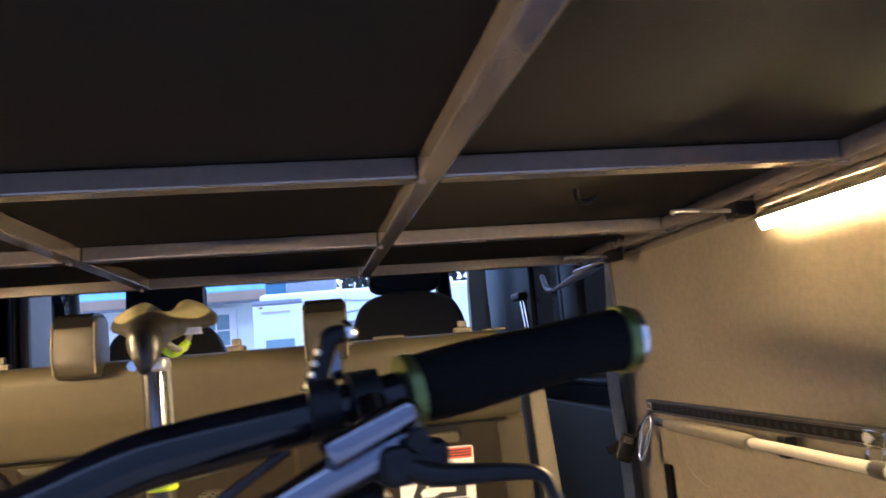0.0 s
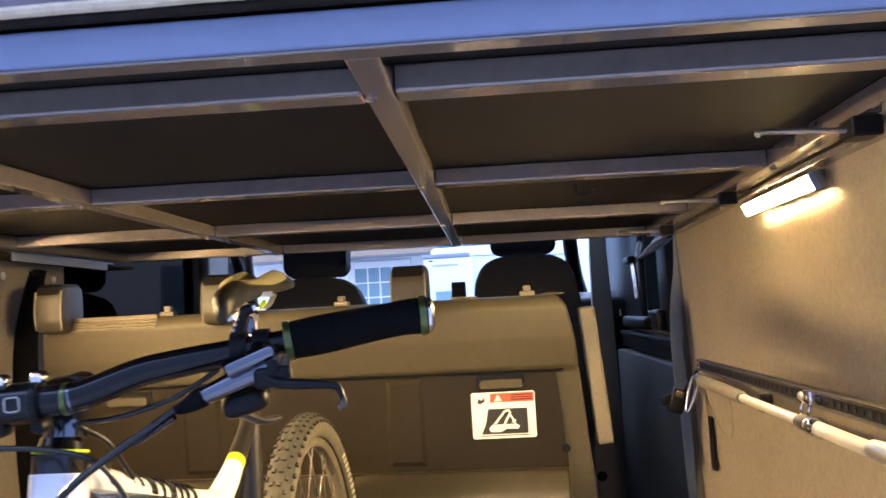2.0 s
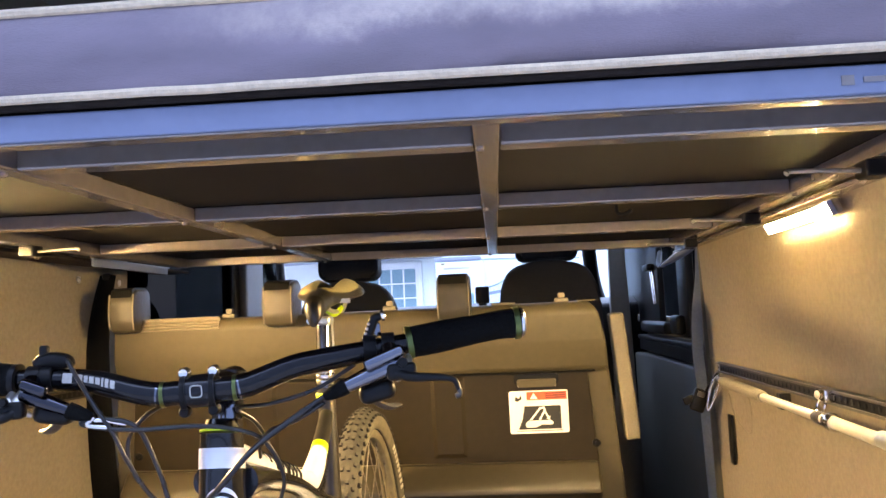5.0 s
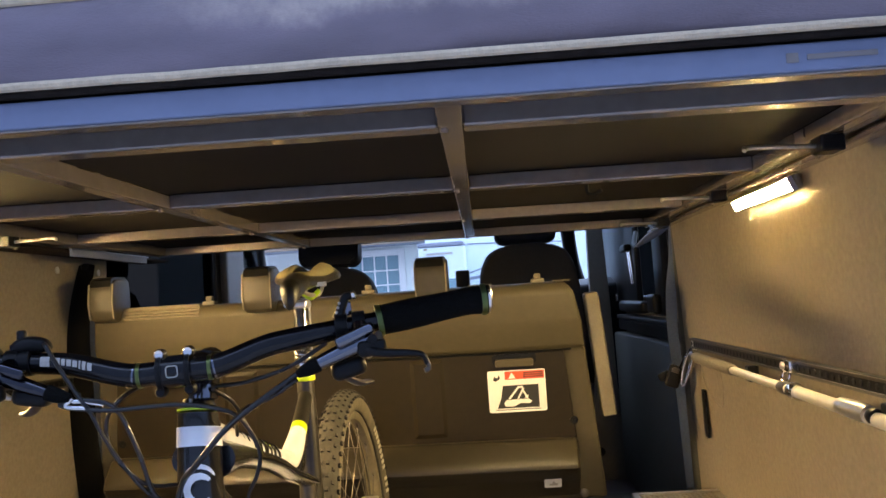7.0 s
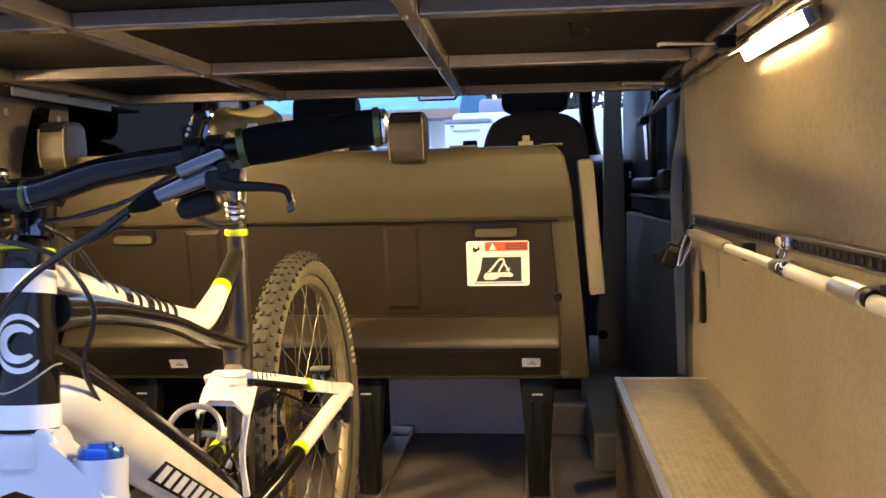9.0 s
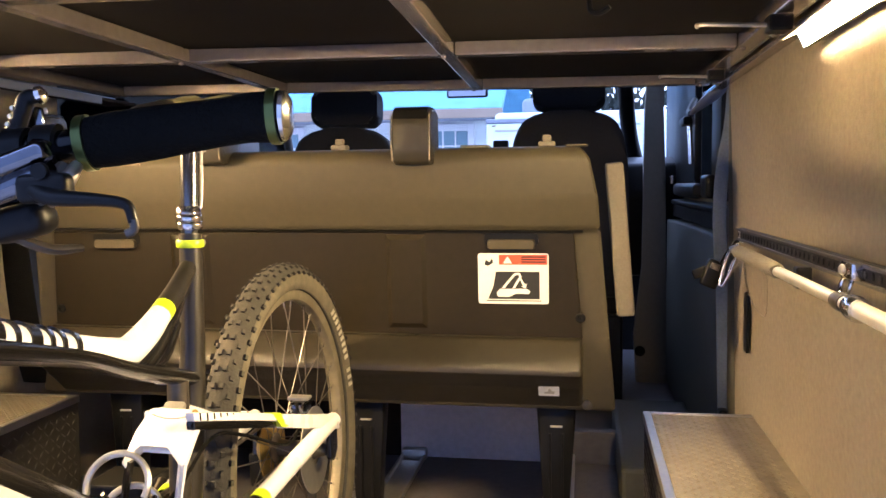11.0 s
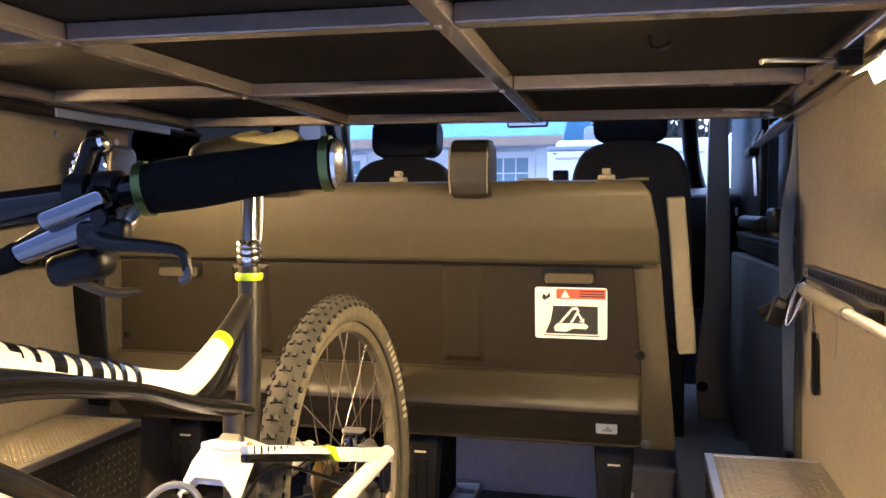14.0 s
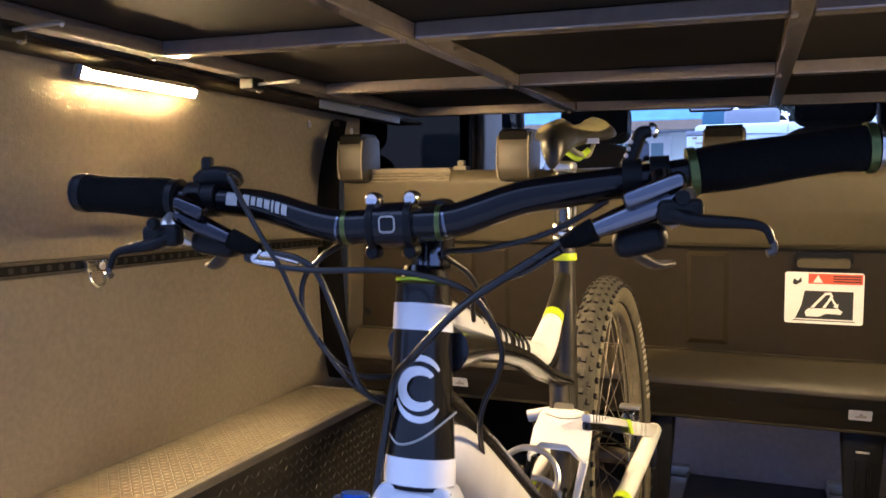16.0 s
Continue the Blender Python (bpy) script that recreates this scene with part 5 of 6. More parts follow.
for sx in (-1, 1):
    if sx > 0:
        wpart("pivot", lathe([(0.008, 0), (0.008, 0.003), (0.005, 0.005)], pose(BX - 0.002 + sx * 0.050, 0.926, 0.553, 0, 90 * sx, 0), 18), M_cass, yoke, "", True)
    wpart("link_rod", tube([ym @ Vector((0.045 if sx > 0 else -0.026, -0.070, 0)), (BX + sx * 0.036, 0.885, 0.44), (BX + sx * 0.030, 0.905, 0.37)], [0.006, 0.005, 0.006], 8, 4), M_bkwhite if sx > 0 else M_bkblack, bike, "", True)
    ys = 0.905 if sx > 0 else 0.985
    stay = wpart("seat_stay", stay_plate([(ys, 0.5630 - (ys - 0.905) * 0.274), (1.00, 0.5370), (1.10, 0.5085), (1.215, 0.4740)], [0.0115] * 4, 0.013, sx, 0.002), M_bkwhite, bike, "white seat stay", True)
    wpart("stay_panel", stay_plate([(ys, 0.5514 - (ys - 0.905) * 0.274), (1.00, 0.5254), (1.10, 0.4969), (1.152, 0.4813)], [0.0115] * 4, 0.0125, sx, 0.002), M_bkblack, stay, "black lower side", True)
    wpart("stay_end", stay_plate([(1.175, 0.4865), (1.28, 0.4560), (1.370, 0.4320), (1.415, 0.4170), (1.432, 0.4020)], [0.0240, 0.0240, 0.0260, 0.026, 0.016], 0.0145, sx, 0.003), M_bkwhite, stay, "", True)
    wpart("stay_band", stay_plate([(1.138, 0.4985), (1.166, 0.4905), (1.180, 0.4690), (1.192, 0.4625)], [0.0010, 0.0225, 0.0060, 0.0005], 0.0150, sx, 0.0), M_lime, stay, "lime band", True)
    for k, wd in enumerate((0.007, 0.009, 0.009, 0.008, 0.009, 0.008, 0.008)):
        y0_ = 0.918 + k * 0.0185
        if y0_ < ys:
            continue
        z0_ = 0.5630 - (y0_ - 0.905) * 0.279
        wpart("letter_bar", stay_plate([(y0_, z0_ - 0.0005), (y0_ + wd * 0.5, z0_ - 0.0005 - wd * 0.14)], [0.010, 0.010], 0.0136, sx, 0.0), M_bkblack, stay)
    cs = wpart("chain_stay", tube([at_yz(1.418, 0.408, sx * 0.078), at_yz(1.25, 0.402, sx * 0.078), at_yz(1.075, 0.389, sx * 0.074)], [0.014, 0.0145, 0.0145], 14, 6), M_bkwhite, bike, "white rear half of the chain stay", True)
    wpart("stay_band", tube([at_yz(1.0745, 0.389, sx * 0.074), at_yz(1.056, 0.3865, sx * 0.073)], [0.0148, 0.0148], 14, curve=False), M_lime, cs, "lime band", True)
    wpart("stay_front", tube([at_yz(1.056, 0.3865, sx * 0.073), at_yz(1.0, 0.370, sx * 0.062), at_yz(0.93, 0.345, sx * 0.036)], [0.0145, 0.0145, 0.016], 14, 6), M_bkblack, cs, "black front half", True)
    wpart("dropout", slab([(1.378, 0.345), (1.400, 0.335), (1.424, 0.35), (1.432, 0.408), (1.412, 0.418), (1.388, 0.405)], 0.009, frame_at((BX + sx * 0.072 + 0.0, 0, 0), (0, 1, 0), (0, 0, 1)), 0.002), M_bkblack, bike)
wpart("stay_bridge", tube([at_yz(0.985, 0.53, -0.05), at_yz(0.99, 0.54, 0.0), at_yz(0.985, 0.53, 0.05)], 0.009, 10, 4), M_bkwhite, bike, "", True)
wpart("brake_caliper", box(BX + 0.036, BX + 0.062, 1.300, 1.352, 0.444, 0.470, 0.007, 3), M_silver, bike, "silver rear brake caliper", True)
wpart("caliper_fin", box(BX + 0.030, BX + 0.068, 1.312, 1.336, 0.470, 0.476, 0.002), M_alu, bike, "", True)
wpart("brake_hose", tube([at_yz(1.33, 0.447, 0.055), at_yz(1.20, 0.43, 0.072), at_yz(1.05, 0.49, 0.062), at_yz(0.97, 0.51, 0.05), at_yz(0.9, 0.47, 0.035), at_yz(0.80, 0.45, 0.034)], 0.0025, 8), M_rubber, bike, "", True)

# bottle cage on the down tube
for (yc, zc, dy) in ((0.838, 0.490, 0.0), (0.865, 0.440, 0.0)):
    pts_ = []
    for k in range(15):
        a = radians(-20 + 220 * k / 14)
        pts_.append((BX - 0.016 + 0.040 * math.cos(a), yc + 0.036 * math.sin(a) * 0.56, zc + 0.036 * math.sin(a) * 0.9))
    wpart("bottle_cage_hoop", tube(pts_, 0.0044, 8, 2), M_alu, bike, "bright wire bottle cage hoop", True)
for sx in (-1, 1):
    wpart("bottle_cage_wire", tube([at_yz(0.834, 0.480, sx * 0.034), at_yz(0.85, 0.455, sx * 0.028), at_yz(0.861, 0.430, sx * 0.034), at_yz(0.875, 0.415, sx * 0.026), at_yz(0.885, 0.405, sx * 0.006)], 0.003, 8), M_chrome, bike, "", True)

# rear wheel
WC = Vector((BX, 1.400, 0.3545))
wheel = wpart("rear_wheel", bmesh.new(), M_tyre, bike, "muddy knobbly rear wheel")
wheel.data.materials.clear()
RT = 0.3205


def ring_profile(prof, sides=72, mat_=M_rim, name="rim", parent=None, label=""):
    b = bmesh.new()
    loops2 = []
    for k in range(sides):
        a = 2 * math.pi * k / sides
        loops2.append([b.verts.new((WC.x + x, WC.y + r * math.cos(a), WC.z + r * math.sin(a))) for r, x in prof])
    n = len(prof)
    for k in range(sides):
        p, q = loops2[k], loops2[(k + 1) % sides]
        for j in range(n):
            b.faces.new((p[j], p[(j + 1) % n], q[(j + 1) % n], q[j]))
    return wpart(name, b, mat_, parent or wheel, label, True)


tp = [(RT + 0.0275 * math.sin(a), 0.0275 * math.cos(a)) for a in (math.pi * (-0.28 + 1.56 * k / 15) for k in range(16))]
tyre = ring_profile(tp, 96, M_tyre, "tyre", wheel, "mud-dusted knobbly tyre")
for sx in (-1, 1):
    ring_profile([(RT + 0.0282 * math.sin(a), sx * 0.0282 * math.cos(a)) for a in (radians(-46 + 68 * k / 6) for k in range(7))] + [(RT, sx * 0.020)], 96, M_sidewall, "sidewall", tyre, "tan dusty sidewall")
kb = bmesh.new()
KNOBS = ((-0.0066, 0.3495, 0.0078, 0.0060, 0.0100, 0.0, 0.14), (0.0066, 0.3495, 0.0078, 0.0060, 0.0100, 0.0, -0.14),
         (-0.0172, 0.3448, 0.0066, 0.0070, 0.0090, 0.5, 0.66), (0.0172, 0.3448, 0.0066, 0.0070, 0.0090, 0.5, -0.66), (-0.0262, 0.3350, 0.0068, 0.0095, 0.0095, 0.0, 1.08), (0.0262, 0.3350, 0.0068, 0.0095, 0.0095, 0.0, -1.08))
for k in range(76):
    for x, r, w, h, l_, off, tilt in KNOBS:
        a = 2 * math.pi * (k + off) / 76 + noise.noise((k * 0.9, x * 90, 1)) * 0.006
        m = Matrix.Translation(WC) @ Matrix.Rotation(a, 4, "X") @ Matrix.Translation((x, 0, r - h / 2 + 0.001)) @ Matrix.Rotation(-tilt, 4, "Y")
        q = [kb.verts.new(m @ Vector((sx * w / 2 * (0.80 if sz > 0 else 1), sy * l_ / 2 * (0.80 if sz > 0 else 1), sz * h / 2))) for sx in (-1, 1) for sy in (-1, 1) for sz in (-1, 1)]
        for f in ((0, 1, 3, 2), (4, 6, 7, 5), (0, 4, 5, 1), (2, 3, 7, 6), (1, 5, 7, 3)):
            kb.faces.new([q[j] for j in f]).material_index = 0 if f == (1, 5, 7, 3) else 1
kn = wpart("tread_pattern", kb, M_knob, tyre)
kn.data.materials.append(M_knobshade)
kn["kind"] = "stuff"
ring_profile([(0.281, -0.010), (0.286, -0.0125), (0.302, -0.0130), (0.306, -0.011), (0.306, 0.011), (0.302, 0.0130), (0.286, 0.0125), (0.281, 0.010), (0.278, 0)], 96, M_rim, "rim", wheel, "mud-stained alloy rim")
for k in range(13):
    if k == 9:
        continue
    a = radians(28 - 3.1 * (k - 6))
    m = Matrix.Translation(WC) @ Matrix.Rotation(a - radians(90), 4, "X") @ Matrix.Translation((0.0272, 0, 0.3110)) @ Matrix.Rotation(radians(18), 4, "Y")
    wpart("tyre_letter", turned_box((0.0016, 0.0085, 0.0125), m, 0), M_pole, tyre)
wpart("hub", lathe([(0.010, -0.066), (0.012, -0.05), (0.028, -0.035), (0.028, -0.032), (0.016, -0.026), (0.015, 0.026), (0.028, 0.032), (0.028, 0.035), (0.016, 0.045), (0.010, 0.066)], pose(WC.x, WC.y, WC.z, 0, 90, 0), 28), M_grime, wheel, "", True)
for k in range(32):
    sd = -1 if k % 2 else 1
    a1 = 2 * math.pi * k / 32
    a0 = a1 + (0.75 if (k // 2) % 2 else -0.75)
    p0 = (WC.x + sd * 0.0335, WC.y + 0.025 * math.cos(a0), WC.z + 0.025 * math.sin(a0))
    p1 = (WC.x + sd * 0.002, WC.y + 0.280 * math.cos(a1), WC.z + 0.280 * math.sin(a1))
    s_ = wpart("spoke", rod(p0, p1, 0.0011, sides=6), M_spoke, wheel)
    d_ = (Vector(p1) - Vector(p0)).normalized()
    wpart("nipple", rod(Vector(p1) - d_ * 0.014, p1, 0.0022, sides=6), M_chrome, s_)
wpart("cassette", lathe([(0.014, -0.062), (0.024, -0.062), (0.024, -0.059), (0.030, -0.058), (0.030, -0.055), (0.037, -0.054), (0.037, -0.051), (0.044, -0.050), (0.044, -0.047), (0.052, -0.046), (0.052, -0.043), (0.064, -0.041), (0.064, -0.039), (0.02, -0.037)], pose(WC.x, WC.y, WC.z, 0, 90, 0), 40), M_cass, wheel, "gold-toned cassette")
wpart("brake_rotor", lathe([(0.070, 0.0425), (0.080, 0.0425), (0.080, 0.0445), (0.070, 0.0445), (0.03, 0.0445), (0.03, 0.0425)], pose(WC.x, WC.y, WC.z, 0, 90, 0), 40), M_alu, wheel)
der = wpart("rear_derailleur", box(BX - 0.085, BX - 0.06, 1.385, 1.425, 0.28, 0.345, 0.006, 2), M_black, bike, "black rear derailleur", True)
wpart("cage", box(BX - 0.068, BX - 0.055, 1.375, 1.400, 0.17, 0.29, 0.005, 2), M_grime, der, "", True)
for zz in (0.20, 0.272):
    wpart("jockey_wheel", lathe([(0.010, -0.003), (0.021, -0.003), (0.021, 0.003), (0.010, 0.003)], pose(BX - 0.052, 1.387, zz, 0, 90, 0), 20), M_gold, der, "", True)

# handlebar: rise, sweep, grips, levers
C = Vector((-0.165, 0.396, 0.836))
R_END, L_END = Vector((0.170, 0.469, 0.892)), Vector((-0.468, 0.3653, 0.862))
U = (R_END - L_END).normalized()
FWD = Vector((U.y, -U.x, 0)).normalized()
UP = Vector((0, 0, 1))


def on_bar(s):
    """The bar's axis at s metres from the stem, to the bike's left for s > 0."""
    end = R_END if s > 0 else L_END
    full = (end - C).dot(U)
    off = end - C - U * full
    f = max(0.0, min(1.0, (abs(s + 0.012) - 0.040) / (0.070 if s > 0 else 0.090)))
    g = f * f * (3 - 2 * f)
    k = 0.26 if s > 0 else 0.35
    h = k * g + (1 - k) * max(0.0, min(1.0, (abs(s + 0.012) - 0.040) / (abs(full) - 0.052)))
    return C + U * s + off * h


S_R, S_L = (R_END - C).dot(U), (L_END - C).dot(U)
N_ = 44
pb_ = [on_bar(S_L + (S_R - S_L) * k / N_) for k in range(N_ + 1)]
rb_ = [0.0136 if abs(S_L + (S_R - S_L) * k / N_) < 0.05 else (0.0130 if abs(S_L + (S_R - S_L) * k / N_) < 0.155 else 0.0110) for k in range(N_ + 1)]
rb_ = [sum(rb_[max(0, k - 2):k + 3]) / len(rb_[max(0, k - 2):k + 3]) for k in range(N_ + 1)]
hbar = wpart("handlebar", tube(pb_, rb_, 20, 2), M_bar, bike, "black riser handlebar", True)
for s in (-0.050, 0.026):
    wpart("bar_band", tube([on_bar(s - 0.002), on_bar(s + 0.002)], 0.0139, 20, curve=False), M_ringgreen, hbar, "", True)
for s in (-0.0545, 0.0305):
    wpart("bar_band", tube([on_bar(s - 0.001), on_bar(s + 0.001)], 0.0138, 20, curve=False), M_silver, hbar, "", True)
# the maker's word on the bar, as a plain bar and a square
for s0, s1, hgt in ((-0.153, -0.143, 0.0058), (-0.138, -0.132, 0.0045), (-0.1305, -0.1265, 0.0038), (-0.125, -0.120, 0.0038), (-0.1185, -0.1135, 0.0038), (-0.112, -0.110, 0.005), (-0.1085, -0.1045, 0.005), (-0.103, -0.098, 0.0045)):
    w_ = bmesh.new()
    pr = None
    for k in range(4):
        s = s0 + (s1 - s0) * k / 3
        cc = on_bar(s)
        rr_ = 0.0135
        row = [w_.verts.new(cc + FWD * rr_ * math.cos(a) + UP * rr_ * math.sin(a)) for a in (-hgt * 70 + 0.25, 0.25, hgt * 70 + 0.25)]
        if pr:
            for j in (0, 1):
                w_.faces.new((pr[j], row[j], row[j + 1], pr[j + 1]))
        pr = row
    wpart("letter_bar", w_, M_greyprint, hbar)

CS = C - U * 0.012
stem = wpart("stem", tube([Vector((BX, 0.478, 0.838)), Vector((BX + 0.001, 0.45, 0.838)), CS + Vector((0, 0.012, 0))], [0.019, 0.0165, 0.017], 16, 4), M_bar, bike, "black stem with bolted faceplate", True)
wpart("steerer_clamp", rod(HT - AX * 0.028, HT - AX * 0.066, 0.0185, sides=20), M_bar, stem, "", True)
wpart("spacer", rod(HT - AX * 0.012, HT - AX * 0.0275, 0.0172, sides=20), M_silver, stem, "grey metal spacer", True)
wpart("faceplate", tube([CS - U * 0.0185, CS + U * 0.0185], 0.0180, 20, curve=False), M_bar, stem, "", True)
for sx in (-1, 1):
    wpart("faceplate_band", tube([CS + U * (sx * 0.0150 - 0.0026), CS + U * (sx * 0.0150 + 0.0026)], 0.0194, 20, curve=False), M_black, stem, "", True)
    for su in (-1, 1):
        p = CS + U * sx * 0.0155 + UP * su * 0.0205 + FWD * 0.002
        wpart("bolt", lathe([(0.0062, -0.008), (0.0062, 0.004), (0.0045, 0.006), (0.002, 0.005)], frame_at(p, U, UP), 12), M_chrome if su > 0 else M_black, stem, "", True)
sm_ = frame_at(CS + FWD * 0.0183 + UP * 0.001, U, UP)
wpart("stem_mark", tube([sm_ @ Vector((x, y, 0.0004)) for x, y in rounded(0.012, 0.012, 0.003)], 0.0007, 6, closed=True, curve=False), M_greyprint, stem, "grey outline mark")
wpart("top_cap", lathe([(0.0175, 0), (0.0175, 0.004), (0.013, 0.006)], frame_at(HT - AX * 0.0665, (1, 0, 0), AX.cross(Vector((1, 0, 0)))), 20), M_black, stem, "", True)

HOSE = {}
for sgn, full in ((1, S_R), (-1, S_L)):
    e_ = abs(full)
    g0, g1 = e_ - (0.130 if sgn > 0 else 0.098), e_ - 0.002
    nn = 12
    gp = [on_bar(sgn * (g0 + (g1 - g0) * k / nn)) for k in range(nn + 1)]
    gr = wpart("grip", tube(gp, [0.0162] + [0.0168 + 0.0009 * math.sin(k * 0.55) for k in range(1, nn)] + [0.0166], 20, 3), M_rubber, bike, "black rubber lock-on grip", True)
    for s0 in (g0 - 0.003, g1 - 0.009):
        wpart("lock_ring", tube([on_bar(sgn * (s0 + 0.0015)), on_bar(sgn * (s0 + 0.0075))], 0.0184 if sgn > 0 else 0.0172, 22, curve=False), M_ringgreen if sgn > 0 else M_black, gr, "green anodised lock ring" if sgn > 0 else "black lock ring", True)
    wpart("bar_plug", lathe([(0.0165, 0), (0.0165, 0.003), (0.012, 0.006), (0.004, 0.0065)], frame_at(on_bar(sgn * g1), UP, FWD * sgn), 20), M_chrome if sgn > 0 else M_black, gr, "", True)
    # brake lever: clamp, master cylinder, lever blade
    cl = on_bar(sgn * (g0 - (0.022 if sgn > 0 else 0.020)))
    out = U * sgn
    lv = wpart("brake_lever", tube([cl - out * 0.007, cl + out * 0.007], 0.0160, 18, curve=False), M_black, bike, "silver hydraulic brake lever" if sgn > 0 else "dark hydraulic brake lever", True)
    dr = 0.010 if sgn > 0 else 0.0
    b0 = cl + out * (0.004 + dr) + FWD * 0.028 - UP * (0.012 + dr * 0.3)
    b1 = cl - out * ((0.056 if sgn > 0 else 0.044) - dr) + FWD * 0.031 - UP * (0.033 + dr * 0.3)
    wpart("master_cylinder", tube([b0, b0.lerp(b1, 0.15), b0.lerp(b1, 0.6), b1], [0.008, 0.0108, 0.0095, 0.0075] if sgn > 0 else [0.007, 0.0088, 0.0080, 0.0065], 16, 4), M_silver if sgn > 0 else M_levergrey, lv, "polished silver cylinder" if sgn > 0 else "dark polished cylinder", True)
    wpart("reservoir", turned_box((0.046 if sgn > 0 else 0.030, 0.017 if sgn > 0 else 0.013, 0.013), frame_at(b0.lerp(b1, 0.32) + FWD * 0.008 + UP * 0.012, b1 - b0, FWD), 0.005, 3), M_silver if sgn > 0 else M_levergrey, lv, "", True)
    wpart("clamp_arm", tube([cl + FWD * 0.012, b0.lerp(b1, 0.2)], [0.009, 0.008], 10, curve=False), M_silver if sgn > 0 else M_levergrey, lv, "", True)
    for k in (0, 1):
        wpart("clamp_hook", tube([cl + out * (0.012 + k * 0.009) + FWD * 0.010 - UP * 0.012, cl + out * (0.011 + k * 0.009) + FWD * 0.020 - UP * 0.020, cl + out * (0.006 + k * 0.009) + FWD * 0.022 - UP * 0.030, cl + out * (-0.002 + k * 0.009) + FWD * 0.018 - UP * 0.036], [0.004, 0.0052, 0.0045, 0.0025], 10, 4), M_alu, lv, "pale alloy hook", True)
    p0 = b0 - UP * (0.016 - dr * 0.5) + FWD * 0.008 - out * dr
    wpart("pivot", turned_box((0.032, 0.016, 0.018), frame_at(p0 + out * 0.009, out, FWD), 0.005, 3), M_black, lv, "", True)
    bl = 1.0 if sgn > 0 else 0.70
    wpart("blade", tube([p0 + out * 0.004, p0 + out * 0.018 * bl + FWD * 0.008 - UP * 0.006, p0 + out * 0.046 * bl + FWD * 0.012 - UP * 0.009, p0 + out * 0.063 * bl + FWD * 0.013 - UP * 0.013, p0 + out * 0.068 * bl + FWD * 0.016 - UP * 0.024], [0.0086, 0.0070, 0.0054, 0.0043, 0.0034], 12, 5, 0.75), M_black, lv, "black lever blade", True)
    wpart("blade_hook", tube([p0 + out * 0.0682 * bl + FWD * 0.016 - UP * 0.022, p0 + out * 0.0684 * bl + FWD * 0.017 - UP * 0.028, p0 + out * 0.064 * bl + FWD * 0.018 - UP * 0.030], 0.0028, 10, 3), M_grime, lv, "", True)
    wpart("reach_dial", lathe([(0.005, 0), (0.0055, 0.003), (0.004, 0.006)], frame_at(p0 + FWD * 0.010 + UP * 0.010 + out * 0.010, UP, out), 14), M_black, lv, "", True)
    wpart("hose_end", tube([b1, b1 - out * 0.012 - UP * 0.005, b1 - out * 0.024 - UP * 0.009], [0.0088, 0.0078, 0.0045], 12, 4), M_rubber, lv, "black rubber hose boot", True)
    HOSE[sgn] = b1 - out * 0.024 - UP * 0.009
    # shifter below the bar
    sf = cl - out * (0.030 - dr) - UP * (0.030 + dr) + FWD * 0.014
    sh = wpart("shifter", turned_box((0.040, 0.030, 0.022), frame_at(sf + out * 0.006 - UP * 0.006, out * 1.0 + UP * 0.2, FWD), 0.009, 3), M_black, bike, "black shifter pod", True)
    wpart("thumb_lever", tube([sf - UP * 0.015, sf + out * 0.016 - UP * 0.025 - FWD * 0.015, sf + out * 0.03 - UP * 0.026 - FWD * 0.03], [0.006, 0.0075, 0.005], 10, 4, 0.5), M_grime, sh, "", True)
    # small remote on top of the bar
    tpz = cl - out * (0.020 if sgn > 0 else 0.012)
    rmt = wpart("remote", tube([tpz - out * 0.007, tpz + out * 0.007], 0.0150, 16, curve=False), M_black, bike, "black seat post remote clamp" if sgn > 0 else "black fork remote clamp", True)
    if sgn > 0:
        rl = wpart("remote_lever", tube([tpz + UP * 0.008 - out * 0.004, tpz + UP * 0.016 - out * 0.001, tpz + UP * 0.026 + out * 0.003, tpz + UP * 0.033 + out * 0.006, tpz + UP * 0.0345 + out * 0.013], [0.0068, 0.0058, 0.0055, 0.0055, 0.0045], 10, 4), M_black, rmt, "black knurled lever", True)
        wpart("remote_plate", slab([(0, 0), (0.015, 0.003), (0.014, 0.018), (0.009, 0.019)], 0.005, frame_at(tpz + UP * 0.010 - FWD * 0.012 - out * 0.002, out, UP), 0.0015), M_silver, rmt, "silver wedge plate", True)
        wpart("lever_tip", lathe([(0.0062, 0), (0.0058, 0.003), (0.003, 0.005)], frame_at(tpz + UP * 0.0345 + out * 0.0135, UP - out * 0.3, FWD), 12), M_chrome, rl, "", True)
        for k in range(4):
            c0 = tpz + UP * (0.012 + k * 0.0050) - out * (0.0065 - k * 0.0018) + FWD * 0.0050
            wpart("knurl", lathe([(0.0018, 0), (0.0012, 0.0015)], frame_at(c0, out, UP), 8), M_alu, rl, "", True)
    else:
        wpart("remote_body", tube([tpz + UP * 0.016 + out * 0.014, tpz + UP * 0.019 + out * 0.002, tpz + UP * 0.017 - out * 0.018, tpz + UP * 0.012 - out * 0.026], [0.006, 0.0095, 0.0085, 0.004], 12, 5), M_black, rmt, "", True)
        RMT = tpz + UP * 0.013 - out * 0.024
        wpart("remote_button", lathe([(0.0055, 0), (0.0055, 0.008), (0.004, 0.010)], pose(*(tpz + UP * 0.026 + out * 0.004)), 12), M_black, rmt, "", True)
        wpart("remote_screw", lathe([(0.003, 0), (0.0025, 0.003)], frame_at(tpz + UP * 0.018 - out * 0.012 + FWD * 0.007, out, UP), 8), M_chrome, rmt, "", True)

# cables and hoses round the head tube
RL, LL = HOSE[1], HOSE[-1]


